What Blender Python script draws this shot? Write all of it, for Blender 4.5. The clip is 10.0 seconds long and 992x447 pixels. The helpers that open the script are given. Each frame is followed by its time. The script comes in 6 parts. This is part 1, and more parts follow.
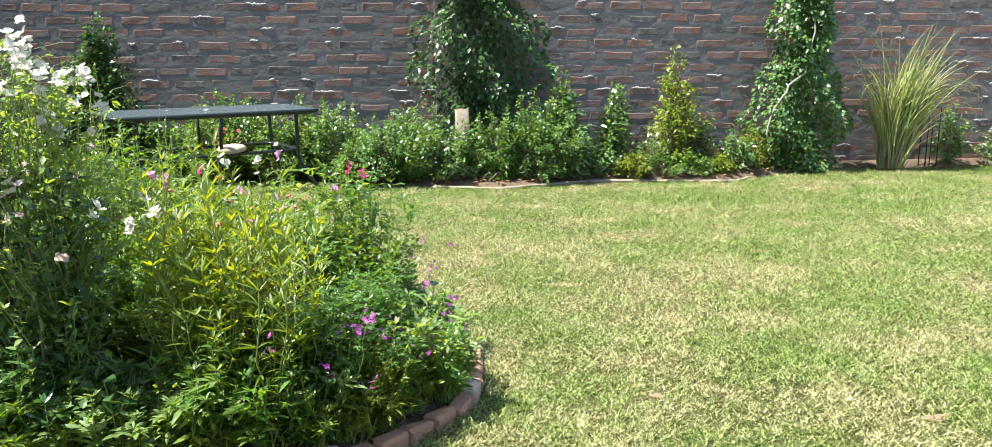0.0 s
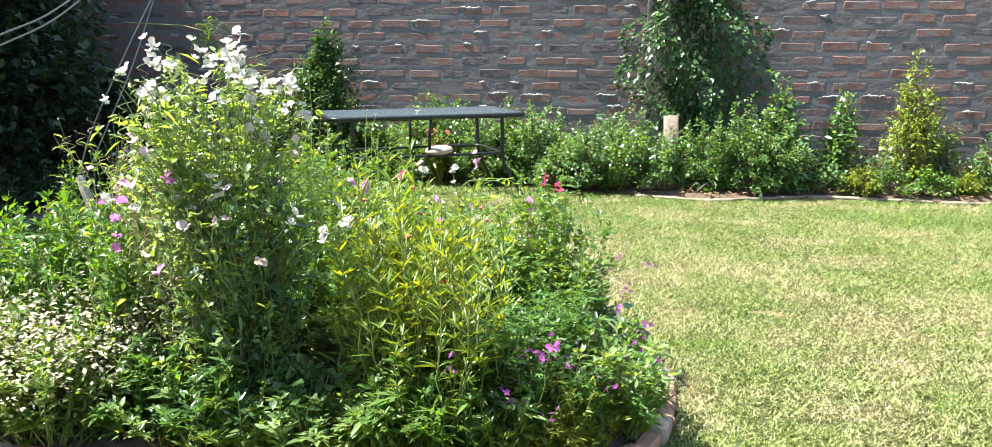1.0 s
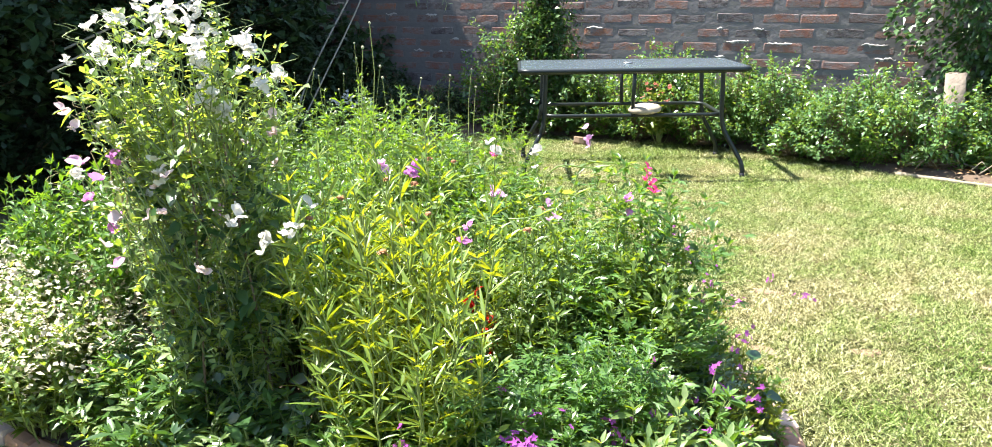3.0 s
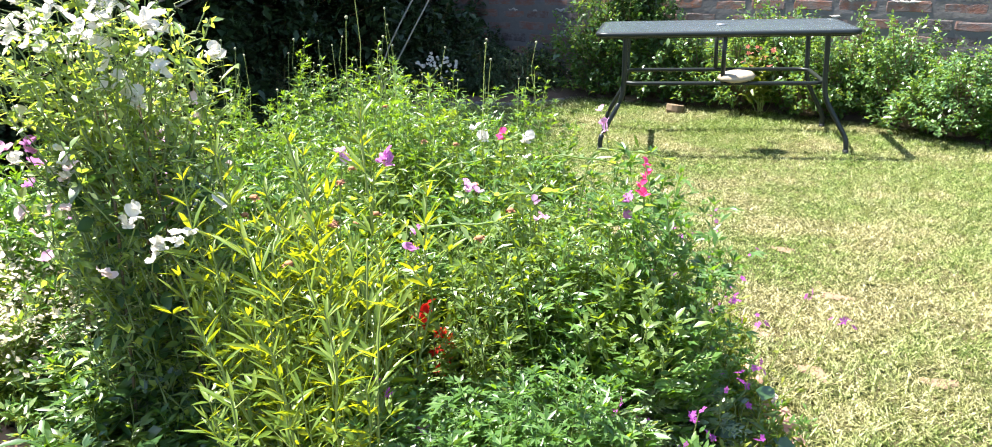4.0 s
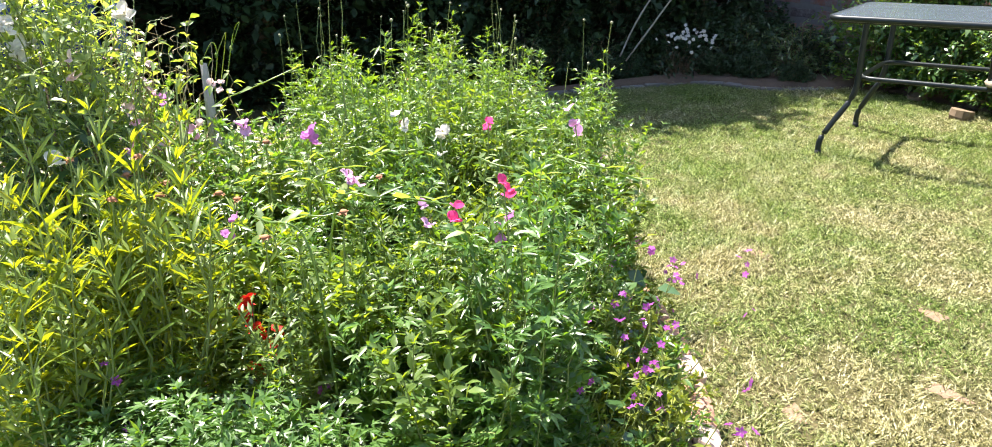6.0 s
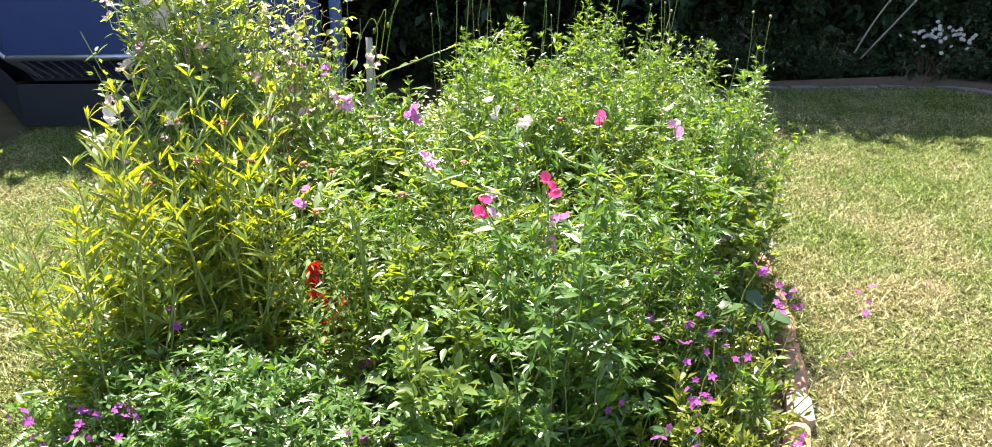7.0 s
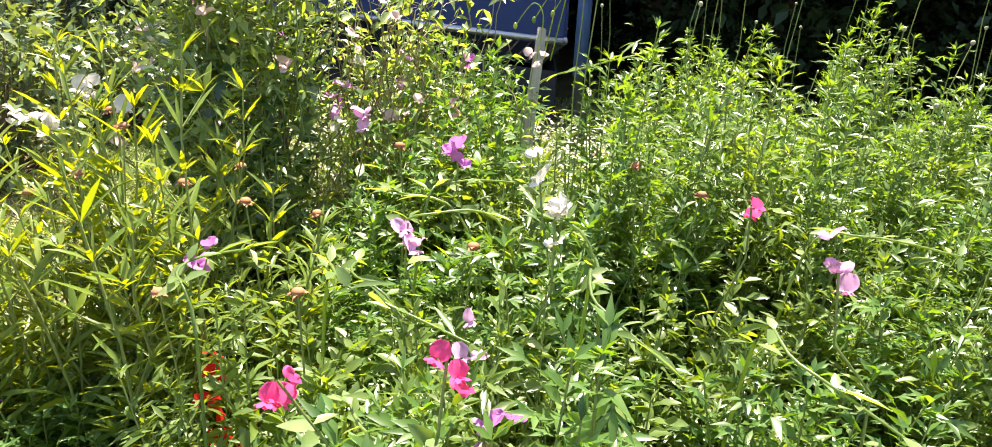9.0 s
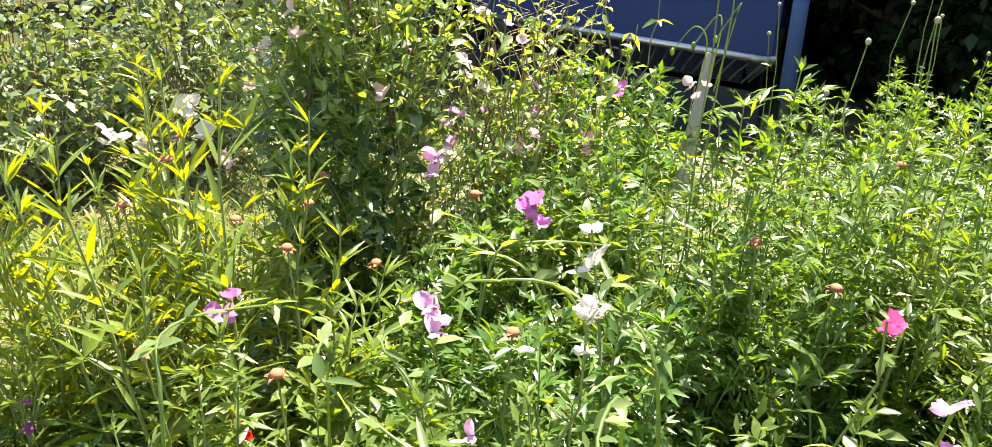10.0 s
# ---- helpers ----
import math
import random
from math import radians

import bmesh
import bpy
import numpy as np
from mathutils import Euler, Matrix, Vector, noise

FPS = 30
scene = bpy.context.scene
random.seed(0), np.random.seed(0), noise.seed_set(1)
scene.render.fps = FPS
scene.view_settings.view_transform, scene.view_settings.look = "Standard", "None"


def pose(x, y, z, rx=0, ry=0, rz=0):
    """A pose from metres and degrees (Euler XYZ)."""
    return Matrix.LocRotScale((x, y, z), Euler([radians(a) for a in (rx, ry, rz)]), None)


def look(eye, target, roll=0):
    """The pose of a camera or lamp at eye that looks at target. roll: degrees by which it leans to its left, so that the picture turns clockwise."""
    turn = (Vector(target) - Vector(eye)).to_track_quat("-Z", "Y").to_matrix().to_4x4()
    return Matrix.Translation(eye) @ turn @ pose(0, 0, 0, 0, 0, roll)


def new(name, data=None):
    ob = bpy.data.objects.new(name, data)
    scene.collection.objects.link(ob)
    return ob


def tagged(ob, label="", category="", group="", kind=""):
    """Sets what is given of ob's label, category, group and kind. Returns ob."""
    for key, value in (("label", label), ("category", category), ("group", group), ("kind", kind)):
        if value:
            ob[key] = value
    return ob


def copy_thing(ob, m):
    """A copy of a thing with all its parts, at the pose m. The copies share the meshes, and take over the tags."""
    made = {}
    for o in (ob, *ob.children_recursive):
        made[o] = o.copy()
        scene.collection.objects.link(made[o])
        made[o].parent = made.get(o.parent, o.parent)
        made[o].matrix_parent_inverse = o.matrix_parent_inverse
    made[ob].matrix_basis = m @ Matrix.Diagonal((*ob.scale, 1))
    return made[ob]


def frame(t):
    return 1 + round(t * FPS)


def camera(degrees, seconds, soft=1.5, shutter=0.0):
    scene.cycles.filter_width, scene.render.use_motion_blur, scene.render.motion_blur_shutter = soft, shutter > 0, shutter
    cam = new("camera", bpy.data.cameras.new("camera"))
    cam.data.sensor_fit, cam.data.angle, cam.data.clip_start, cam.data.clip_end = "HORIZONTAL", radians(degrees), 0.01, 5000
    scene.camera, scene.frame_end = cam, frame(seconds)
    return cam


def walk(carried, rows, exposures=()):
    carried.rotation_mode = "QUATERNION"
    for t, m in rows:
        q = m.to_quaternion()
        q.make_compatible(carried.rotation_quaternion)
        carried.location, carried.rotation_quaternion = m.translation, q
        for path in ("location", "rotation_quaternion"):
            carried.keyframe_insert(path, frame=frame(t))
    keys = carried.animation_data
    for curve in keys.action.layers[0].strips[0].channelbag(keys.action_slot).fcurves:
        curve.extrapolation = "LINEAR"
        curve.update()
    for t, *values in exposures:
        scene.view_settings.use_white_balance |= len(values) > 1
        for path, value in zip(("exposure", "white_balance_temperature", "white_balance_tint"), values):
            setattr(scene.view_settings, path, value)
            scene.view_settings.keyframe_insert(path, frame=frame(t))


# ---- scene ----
cam = camera(62.0, 10.0, soft=0.9)
PATH = [
    (0, (0.422, 0.067, 1.247), (0.569, 2.019, 0.835), -0.4),
    (0.5, (0.392, 0.095, 1.256), (0.367, 2.053, 0.845), -1.5),
    (1, (0.448, 0.248, 1.277), (0.105, 2.176, 0.868), -0.2),
    (1.5, (0.552, 0.434, 1.284), (0.046, 2.315, 0.828), -0.5),
    (2, (0.663, 0.679, 1.25), (0.089, 2.532, 0.762), -0.0),
    (2.5, (0.777, 0.948, 1.281), (0.098, 2.762, 0.783), 0.1),
    (2.7, (0.822, 1.057, 1.283), (-0.002, 2.808, 0.777), -0.4),
    (3.8, (1.011, 1.588, 1.279), (-0.154, 3.091, 0.661), -1.3),
    (4, (1.037, 1.71, 1.293), (-0.185, 3.164, 0.668), -1.8),
    (4.5, (1.123, 2.009, 1.251), (-0.226, 3.336, 0.602), -1.5),
    (5, (1.291, 2.272, 1.276), (-0.243, 3.357, 0.59), -0.4),
    (5.2, (1.324, 2.355, 1.273), (-0.247, 3.379, 0.579), -0.4),
    (6.3, (1.54, 2.907, 1.289), (-0.252, 3.463, 0.599), -1.2),
    (6.5, (1.56, 2.99, 1.292), (-0.277, 3.358, 0.592), -1.3),
    (7, (1.526, 3.148, 1.285), (-0.326, 3.363, 0.562), -0.6),
    (7.5, (1.319, 3.343, 1.27), (-0.536, 3.527, 0.548), 2.4),
    (8, (1.083, 3.508, 1.249), (-0.772, 3.384, 0.514), 1.9),
    (8.5, (0.878, 3.608, 1.239), (-0.91, 3.141, 0.474), 2.0),
    (9, (0.689, 3.639, 1.207), (-1.079, 3.106, 0.439), 2.6),
    (9.5, (0.515, 3.665, 1.236), (-1.224, 3.041, 0.471), 1.8),
    (10, (0.385, 3.754, 1.225), (-1.152, 2.739, 0.445), 1.3),
]
walk(cam, [(t, look(eye, target, roll)) for t, eye, target, roll in PATH],
     [(0.0, 1.74, 6400, 10), (1.0, 1.98, 6350, 11), (2.5, 2.18, 6380, 14), (4.0, 2.16, 6400, 14), (5.0, 2.04, 6450, 16), (6.5, 2.03, 6650, 18), (7.5, 2.09, 6900, 19), (9.0, 2.03, 7200, 19), (10.0, 2.10, 7350, 18)])

# ---------------------------------------------------------------- light
SUN = Vector((-0.45, -0.05, 0.89)).normalized()
world = bpy.data.worlds.new("world")
scene.world = world
world.use_nodes = True
wn = world.node_tree.nodes
sky = wn.new("ShaderNodeTexSky")
sky.sky_type = "NISHITA"
sky.sun_disc = False
sky.sun_elevation = radians(63)
sky.sun_rotation = radians(270)
wn["Background"].inputs["Strength"].default_value = 0.095
world.node_tree.links.new(sky.outputs[0], wn["Background"].inputs["Color"])
sun = new("sun", bpy.data.lights.new("sun", "SUN"))
sun.data.energy = 4.8
sun.data.angle = radians(0.6)
sun.data.color = (1.0, 0.95, 0.86)
sun.matrix_world = look(SUN * 30, (0, 0, 0))

rng = np.random.default_rng(7)


# ---------------------------------------------------------------- materials
def material(name):
    m = bpy.data.materials.new(name)
    m.use_nodes = True
    return m, m.node_tree.nodes, m.node_tree.links, m.node_tree.nodes["Principled BSDF"]


def ramp(nodes, stops):
    r = nodes.new("ShaderNodeValToRGB")
    while len(r.color_ramp.elements) < len(stops):
        r.color_ramp.elements.new(0.5)
    for e, (p, c) in zip(r.color_ramp.elements, stops):
        e.position, e.color = p, (*c, 1)
    return r


def noise_node(nodes, links, scale, detail=4, coord=None, stretch=None, rough=0.55):
    n = nodes.new("ShaderNodeTexNoise")
    n.inputs["Scale"].default_value, n.inputs["Detail"].default_value = scale, detail
    n.inputs["Roughness"].default_value = rough
    if coord is not None:
        if stretch:
            mp = nodes.new("ShaderNodeMapping")
            mp.inputs["Scale"].default_value = stretch
            links.new(coord, mp.inputs["Vector"])
            coord = mp.outputs[0]
        links.new(coord, n.inputs["Vector"])
    return n


def mix(nodes, links, fac, a, b, blend="MIX"):
    m = nodes.new("ShaderNodeMix")
    m.data_type, m.blend_type = "RGBA", blend
    for sock, v in ((m.inputs[0], fac), (m.inputs[6], a), (m.inputs[7], b)):
        if isinstance(v, bpy.types.NodeSocket):
            links.new(v, sock)
        elif isinstance(v, (int, float)):
            sock.default_value = v
        else:
            sock.default_value = (*v, 1)
    return m.outputs[2]


def bump(nodes, links, height, strength, distance, shader):
    b = nodes.new("ShaderNodeBump")
    b.inputs["Strength"].default_value, b.inputs["Distance"].default_value = strength, distance
    links.new(height, b.inputs["Height"])
    links.new(b.outputs[0], shader.inputs["Normal"])


def leaf_mat(name, dark, mid, light, rough=0.42, through_light=0.38, tint=(1.35, 1.25, 0.45), gloss=0.45):
    """A thin leaf: a waxy face, light passing through it, each leaf and each plant a little different."""
    m, nodes, links, p = material(name)
    geo, info = nodes.new("ShaderNodeNewGeometry"), nodes.new("ShaderNodeObjectInfo")
    tex = nodes.new("ShaderNodeTexCoord")
    r = ramp(nodes, [(0.0, dark), (0.5, mid), (1.0, light)])
    add = nodes.new("ShaderNodeMath")
    add.operation = "MULTIPLY_ADD"
    links.new(geo.outputs["Random Per Island"], add.inputs[0])
    add.inputs[1].default_value = 0.75
    half = nodes.new("ShaderNodeMath")
    half.operation = "MULTIPLY"
    half.inputs[1].default_value = 0.25
    links.new(info.outputs["Random"], half.inputs[0])
    links.new(half.outputs[0], add.inputs[2])
    links.new(add.outputs[0], r.inputs[0])
    n = noise_node(nodes, links, 60, 3, tex.outputs["Object"])
    col = mix(nodes, links, n.outputs["Fac"], r.outputs[0], tuple(v * 0.72 for v in mid))
    links.new(col, p.inputs["Base Color"])
    p.inputs["Roughness"].default_value = rough
    p.inputs["Specular IOR Level"].default_value = gloss
    tr = nodes.new("ShaderNodeBsdfTranslucent")
    t = mix(nodes, links, 1.0, col, tint, "MULTIPLY")
    links.new(t, tr.inputs["Color"])
    ms = nodes.new("ShaderNodeMixShader")
    ms.inputs[0].default_value = through_light
    links.new(p.outputs[0], ms.inputs[1])
    links.new(tr.outputs[0], ms.inputs[2])
    links.new(ms.outputs[0], nodes["Material Output"].inputs["Surface"])
    return m


def plain_mat(name, a, b, scale=30, rough=0.6, metal=0.0, bumpy=0.0, spec=0.4):
    """Two close tones over a fine and a coarse grain."""
    m, nodes, links, p = material(name)
    tex = nodes.new("ShaderNodeTexCoord")
    n1 = noise_node(nodes, links, scale, 6, tex.outputs["Object"])
    n2 = noise_node(nodes, links, scale * 0.13, 3, tex.outputs["Object"])
    c1 = mix(nodes, links, n1.outputs["Fac"], a, b)
    c2 = mix(nodes, links, n2.outputs["Fac"], c1, tuple(0.8 * (x + y) / 2 for x, y in zip(a, b)))
    links.new(c2, p.inputs["Base Color"])
    p.inputs["Roughness"].default_value, p.inputs["Metallic"].default_value = rough, metal
    p.inputs["Specular IOR Level"].default_value = spec
    if bumpy:
        bump(nodes, links, n1.outputs["Fac"], bumpy, 0.01, p)
    return m


M_LANCE = leaf_mat("lance_leaf", (0.080, 0.165, 0.026), (0.165, 0.275, 0.044), (0.35, 0.44, 0.085), 0.38, 0.49, (2.6, 1.75, 0.17), gloss=0.5)
M_GREEN = leaf_mat("fresh_leaf", (0.036, 0.105, 0.024), (0.105, 0.225, 0.050), (0.22, 0.38, 0.105), 0.34, 0.47, (1.9, 1.65, 0.22), gloss=0.56)
M_TALL = leaf_mat("bush_leaf", (0.050, 0.122, 0.028), (0.128, 0.240, 0.056), (0.25, 0.41, 0.115), 0.35, 0.48, (1.85, 1.65, 0.22), gloss=0.55)
M_GREY = leaf_mat("grey_leaf", (0.065, 0.130, 0.055), (0.150, 0.235, 0.105), (0.34, 0.42, 0.24), 0.34, 0.36, (1.6, 1.4, 0.35), gloss=0.8)
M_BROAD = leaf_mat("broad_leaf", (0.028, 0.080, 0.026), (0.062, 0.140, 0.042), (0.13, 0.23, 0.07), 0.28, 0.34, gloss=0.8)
M_PEA = leaf_mat("pea_leaf", (0.10, 0.19, 0.060), (0.22, 0.345, 0.120), (0.48, 0.57, 0.28), 0.38, 0.54, (1.75, 1.5, 0.32), gloss=0.6)
M_SHRUB = leaf_mat("shrub_leaf", (0.058, 0.150, 0.054), (0.140, 0.280, 0.100), (0.37, 0.50, 0.25), 0.26, 0.42, (1.6, 1.35, 0.3), gloss=0.85)
M_IVY = leaf_mat("creeper_leaf", (0.030, 0.085, 0.028), (0.075, 0.165, 0.050), (0.17, 0.28, 0.09), 0.30, 0.34, gloss=0.6)
# shade under the trees is put into this green, darker than the leaf itself
M_SHADEGREEN = leaf_mat("shade_green_leaf", (0.020, 0.048, 0.020), (0.038, 0.080, 0.030), (0.07, 0.125, 0.045), 0.45, 0.2)
M_GOLD = leaf_mat("golden_leaf", (0.14, 0.22, 0.03), (0.26, 0.35, 0.055), (0.46, 0.51, 0.11), 0.4, 0.45)
M_LOW = leaf_mat("low_leaf", (0.10, 0.16, 0.018), (0.20, 0.26, 0.03), (0.38, 0.41, 0.07), 0.45, 0.42)
M_OLIVE = leaf_mat("olive_leaf", (0.062, 0.125, 0.028), (0.145, 0.240, 0.055), (0.28, 0.41, 0.12), 0.35, 0.49, (2.0, 1.65, 0.2), gloss=0.55)
M_REED = leaf_mat("reed_blade", (0.13, 0.20, 0.05), (0.26, 0.34, 0.10), (0.62, 0.64, 0.34), 0.42, 0.35)
M_PAPER = leaf_mat("papery_bract", (0.50, 0.45, 0.31), (0.68, 0.62, 0.46), (0.84, 0.79, 0.65), 0.75, 0.35, (1.0, 1.0, 0.9))
M_STRAW = leaf_mat("dry_leaf", (0.26, 0.22, 0.12), (0.40, 0.35, 0.20), (0.58, 0.53, 0.36), 0.7, 0.25)
M_BROWN = leaf_mat("brown_leaf", (0.16, 0.09, 0.045), (0.29, 0.17, 0.085), (0.46, 0.33, 0.19), 0.75, 0.2)
M_STEM = plain_mat("green_stem", (0.17, 0.24, 0.06), (0.30, 0.35, 0.11), 40, 0.5)
M_VINE = plain_mat("vine_stem", (0.15, 0.22, 0.075), (0.29, 0.36, 0.15), 40, 0.5)
M_TWIG = plain_mat("brown_twig", (0.13, 0.09, 0.05), (0.24, 0.18, 0.11), 60, 0.8)
M_SEED = plain_mat("seed_head", (0.30, 0.33, 0.19), (0.48, 0.46, 0.30), 120, 0.8)
M_RUST = plain_mat("rust_head", (0.30, 0.11, 0.05), (0.45, 0.22, 0.10), 120, 0.8)


def petal_mat(name, a, b, through_light=0.4):
    m, nodes, links, p = material(name)
    tex = nodes.new("ShaderNodeTexCoord")
    geo = nodes.new("ShaderNodeNewGeometry")
    n = noise_node(nodes, links, 90, 3, tex.outputs["Object"])
    c = mix(nodes, links, n.outputs["Fac"], a, b)
    c = mix(nodes, links, geo.outputs["Random Per Island"], c, tuple(0.5 * (x + y) for x, y in zip(a, b)))
    links.new(c, p.inputs["Base Color"])
    p.inputs["Roughness"].default_value = 0.6
    p.inputs["Specular IOR Level"].default_value = 0.2
    tr = nodes.new("ShaderNodeBsdfTranslucent")
    links.new(c, tr.inputs["Color"])
    ms = nodes.new("ShaderNodeMixShader")
    ms.inputs[0].default_value = through_light
    links.new(p.outputs[0], ms.inputs[1])
    links.new(tr.outputs[0], ms.inputs[2])
    links.new(ms.outputs[0], nodes["Material Output"].inputs["Surface"])
    return m


P_WHITE = petal_mat("white_petal", (0.82, 0.80, 0.74), (0.66, 0.63, 0.54))
P_BLUSH = petal_mat("blush_petal", (0.80, 0.66, 0.64), (0.72, 0.50, 0.52))
P_PURPLE = petal_mat("purple_petal", (0.56, 0.14, 0.52), (0.70, 0.34, 0.66))
P_LILAC = petal_mat("lilac_petal", (0.70, 0.33, 0.62), (0.82, 0.55, 0.74))
P_PINK = petal_mat("pink_petal", (0.80, 0.03, 0.20), (0.86, 0.16, 0.38))
P_RED = petal_mat("red_petal", (0.75, 0.03, 0.015), (0.55, 0.015, 0.01), 0.25)
P_SALMON = petal_mat("salmon_petal", (0.52, 0.13, 0.10), (0.60, 0.26, 0.20))
P_MAGENTA = petal_mat("magenta_petal", (0.36, 0.045, 0.37), (0.52, 0.15, 0.51))


def ground_mat():
    m, nodes, links, p = material("lawn_soil")
    tex = nodes.new("ShaderNodeTexCoord")
    big = noise_node(nodes, links, 0.55, 4, tex.outputs["Object"])
    mid = noise_node(nodes, links, 5, 5, tex.outputs["Object"])
    fine = noise_node(nodes, links, 90, 4, tex.outputs["Object"], rough=0.7)
    # deep shadow between the blades is put into this dark green
    green = mix(nodes, links, mid.outputs["Fac"], (0.026, 0.036, 0.009), (0.065, 0.075, 0.022))
    straw = mix(nodes, links, fine.outputs["Fac"], (0.07, 0.060, 0.026), (0.24, 0.20, 0.105))
    r = ramp(nodes, [(0.38, (0, 0, 0)), (0.68, (0.9, 0.9, 0.9))])
    both = nodes.new("ShaderNodeMath")
    both.operation = "MULTIPLY_ADD"
    links.new(mid.outputs["Fac"], both.inputs[0])
    both.inputs[1].default_value = 0.5
    links.new(big.outputs["Fac"], both.inputs[2])
    sub = nodes.new("ShaderNodeMath")
    sub.operation = "SUBTRACT"
    links.new(both.outputs[0], sub.inputs[0])
    sub.inputs[1].default_value = 0.22
    links.new(sub.outputs[0], r.inputs[0])
    links.new(mix(nodes, links, r.outputs[0], green, straw), p.inputs["Base Color"])
    p.inputs["Roughness"].default_value = 0.95
    p.inputs["Specular IOR Level"].default_value = 0.1
    bump(nodes, links, fine.outputs["Fac"], 0.8, 0.02, p)
    return m


def grass_mat():
    """Mown blades: green, with straw-coloured patches of a hand's width to a stride, and tufts of a finger's width."""
    m, nodes, links, p = material("mown_grass")
    tex, geo = nodes.new("ShaderNodeTexCoord"), nodes.new("ShaderNodeNewGeometry")
    big = noise_node(nodes, links, 1.7, 3, tex.outputs["Object"])
    mid = noise_node(nodes, links, 8, 6, tex.outputs["Object"], rough=0.72)
    tuft = noise_node(nodes, links, 85, 3, tex.outputs["Object"], rough=0.7)
    a = ramp(nodes, [(0.0, (0.024, 0.056, 0.010)), (0.35, (0.105, 0.185, 0.027)), (0.7, (0.245, 0.350, 0.066)), (1.0, (0.54, 0.61, 0.24))])
    b = ramp(nodes, [(0.0, (0.085, 0.085, 0.025)), (0.35, (0.25, 0.235, 0.090)), (0.7, (0.56, 0.52, 0.26)), (1.0, (0.86, 0.80, 0.56))])
    shade = nodes.new("ShaderNodeMath")
    shade.operation = "MULTIPLY_ADD"
    spread = ramp(nodes, [(0.41, (0, 0, 0)), (0.59, (1, 1, 1))])
    links.new(tuft.outputs["Fac"], spread.inputs[0])
    links.new(spread.outputs[0], shade.inputs[0])
    shade.inputs[1].default_value = 0.72
    half = nodes.new("ShaderNodeMath")
    half.operation = "MULTIPLY"
    half.inputs[1].default_value = 0.28
    links.new(geo.outputs["Random Per Island"], half.inputs[0])
    links.new(half.outputs[0], shade.inputs[2])
    links.new(shade.outputs[0], a.inputs[0])
    links.new(shade.outputs[0], b.inputs[0])
    s = nodes.new("ShaderNodeMath")
    s.operation = "MULTIPLY_ADD"
    links.new(mid.outputs["Fac"], s.inputs[0])
    s.inputs[1].default_value = 0.6
    far = nodes.new("ShaderNodeVectorMath")
    far.operation = "DISTANCE"
    links.new(tex.outputs["Object"], far.inputs[0])
    far.inputs[1].default_value = (0.2, 4.5, 0.0)
    trod = nodes.new("ShaderNodeMapRange")
    trod.inputs["From Min"].default_value, trod.inputs["From Max"].default_value = 0.3, 3.2
    trod.inputs["To Min"].default_value, trod.inputs["To Max"].default_value = 0.085, -0.035
    links.new(far.outputs["Value"], trod.inputs["Value"])
    plus = nodes.new("ShaderNodeMath")
    plus.operation = "ADD"
    links.new(big.outputs["Fac"], plus.inputs[0])
    links.new(trod.outputs["Result"], plus.inputs[1])
    links.new(plus.outputs[0], s.inputs[2])
    r = ramp(nodes, [(0.66, (0.04, 0.04, 0.04)), (0.81, (0.34, 0.34, 0.34)), (0.96, (0.92, 0.92, 0.92))])
    links.new(s.outputs[0], r.inputs[0])
    col = mix(nodes, links, r.outputs[0], a.outputs[0], b.outputs[0])
    links.new(col, p.inputs["Base Color"])
    p.inputs["Roughness"].default_value = 0.5
    p.inputs["Specular IOR Level"].default_value = 0.35
    tr = nodes.new("ShaderNodeBsdfTranslucent")
    links.new(col, tr.inputs["Color"])
    ms = nodes.new("ShaderNodeMixShader")
    ms.inputs[0].default_value = 0.36
    links.new(p.outputs[0], ms.inputs[1])
    links.new(tr.outputs[0], ms.inputs[2])
    links.new(ms.outputs[0], nodes["Material Output"].inputs["Surface"])
    return m


def brick_mat():
    m, nodes, links, p = material("old_brick")
    tex, info, geo = nodes.new("ShaderNodeTexCoord"), nodes.new("ShaderNodeObjectInfo"), nodes.new("ShaderNodeNewGeometry")
    mx = nodes.new("ShaderNodeMath")
    mx.operation = "ADD"
    links.new(info.outputs["Random"], mx.inputs[0])
    links.new(geo.outputs["Random Per Island"], mx.inputs[1])
    fr = nodes.new("ShaderNodeMath")
    fr.operation = "FRACT"
    links.new(mx.outputs[0], fr.inputs[0])
    r = ramp(nodes, [(0.0, (0.060, 0.050, 0.052)), (0.13, (0.085, 0.066, 0.064)), (0.20, (0.19, 0.095, 0.070)), (0.50, (0.255, 0.108, 0.070)),
                     (0.80, (0.215, 0.105, 0.078)), (1.0, (0.34, 0.145, 0.080))])
    links.new(fr.outputs[0], r.inputs[0])
    pos = geo.outputs["Position"]
    n1 = noise_node(nodes, links, 10, 8, pos, (1, 1, 1.8), 0.72)
    n2 = noise_node(nodes, links, 70, 5, pos)
    grey = ramp(nodes, [(0.42, (0, 0, 0)), (0.60, (0.9, 0.9, 0.9))])
    links.new(n1.outputs["Fac"], grey.inputs[0])
    c = mix(nodes, links, grey.outputs[0], r.outputs[0], (0.205, 0.19, 0.185))
    n2f = ramp(nodes, [(0.45, (0, 0, 0)), (0.8, (0.8, 0.8, 0.8))])
    links.new(n2.outputs["Fac"], n2f.inputs[0])
    c = mix(nodes, links, n2f.outputs[0], c, (0.16, 0.12, 0.11))
    links.new(c, p.inputs["Base Color"])
    p.inputs["Roughness"].default_value = 0.9
    bump(nodes, links, n2.outputs["Fac"], 0.35, 0.010, p)
    return m


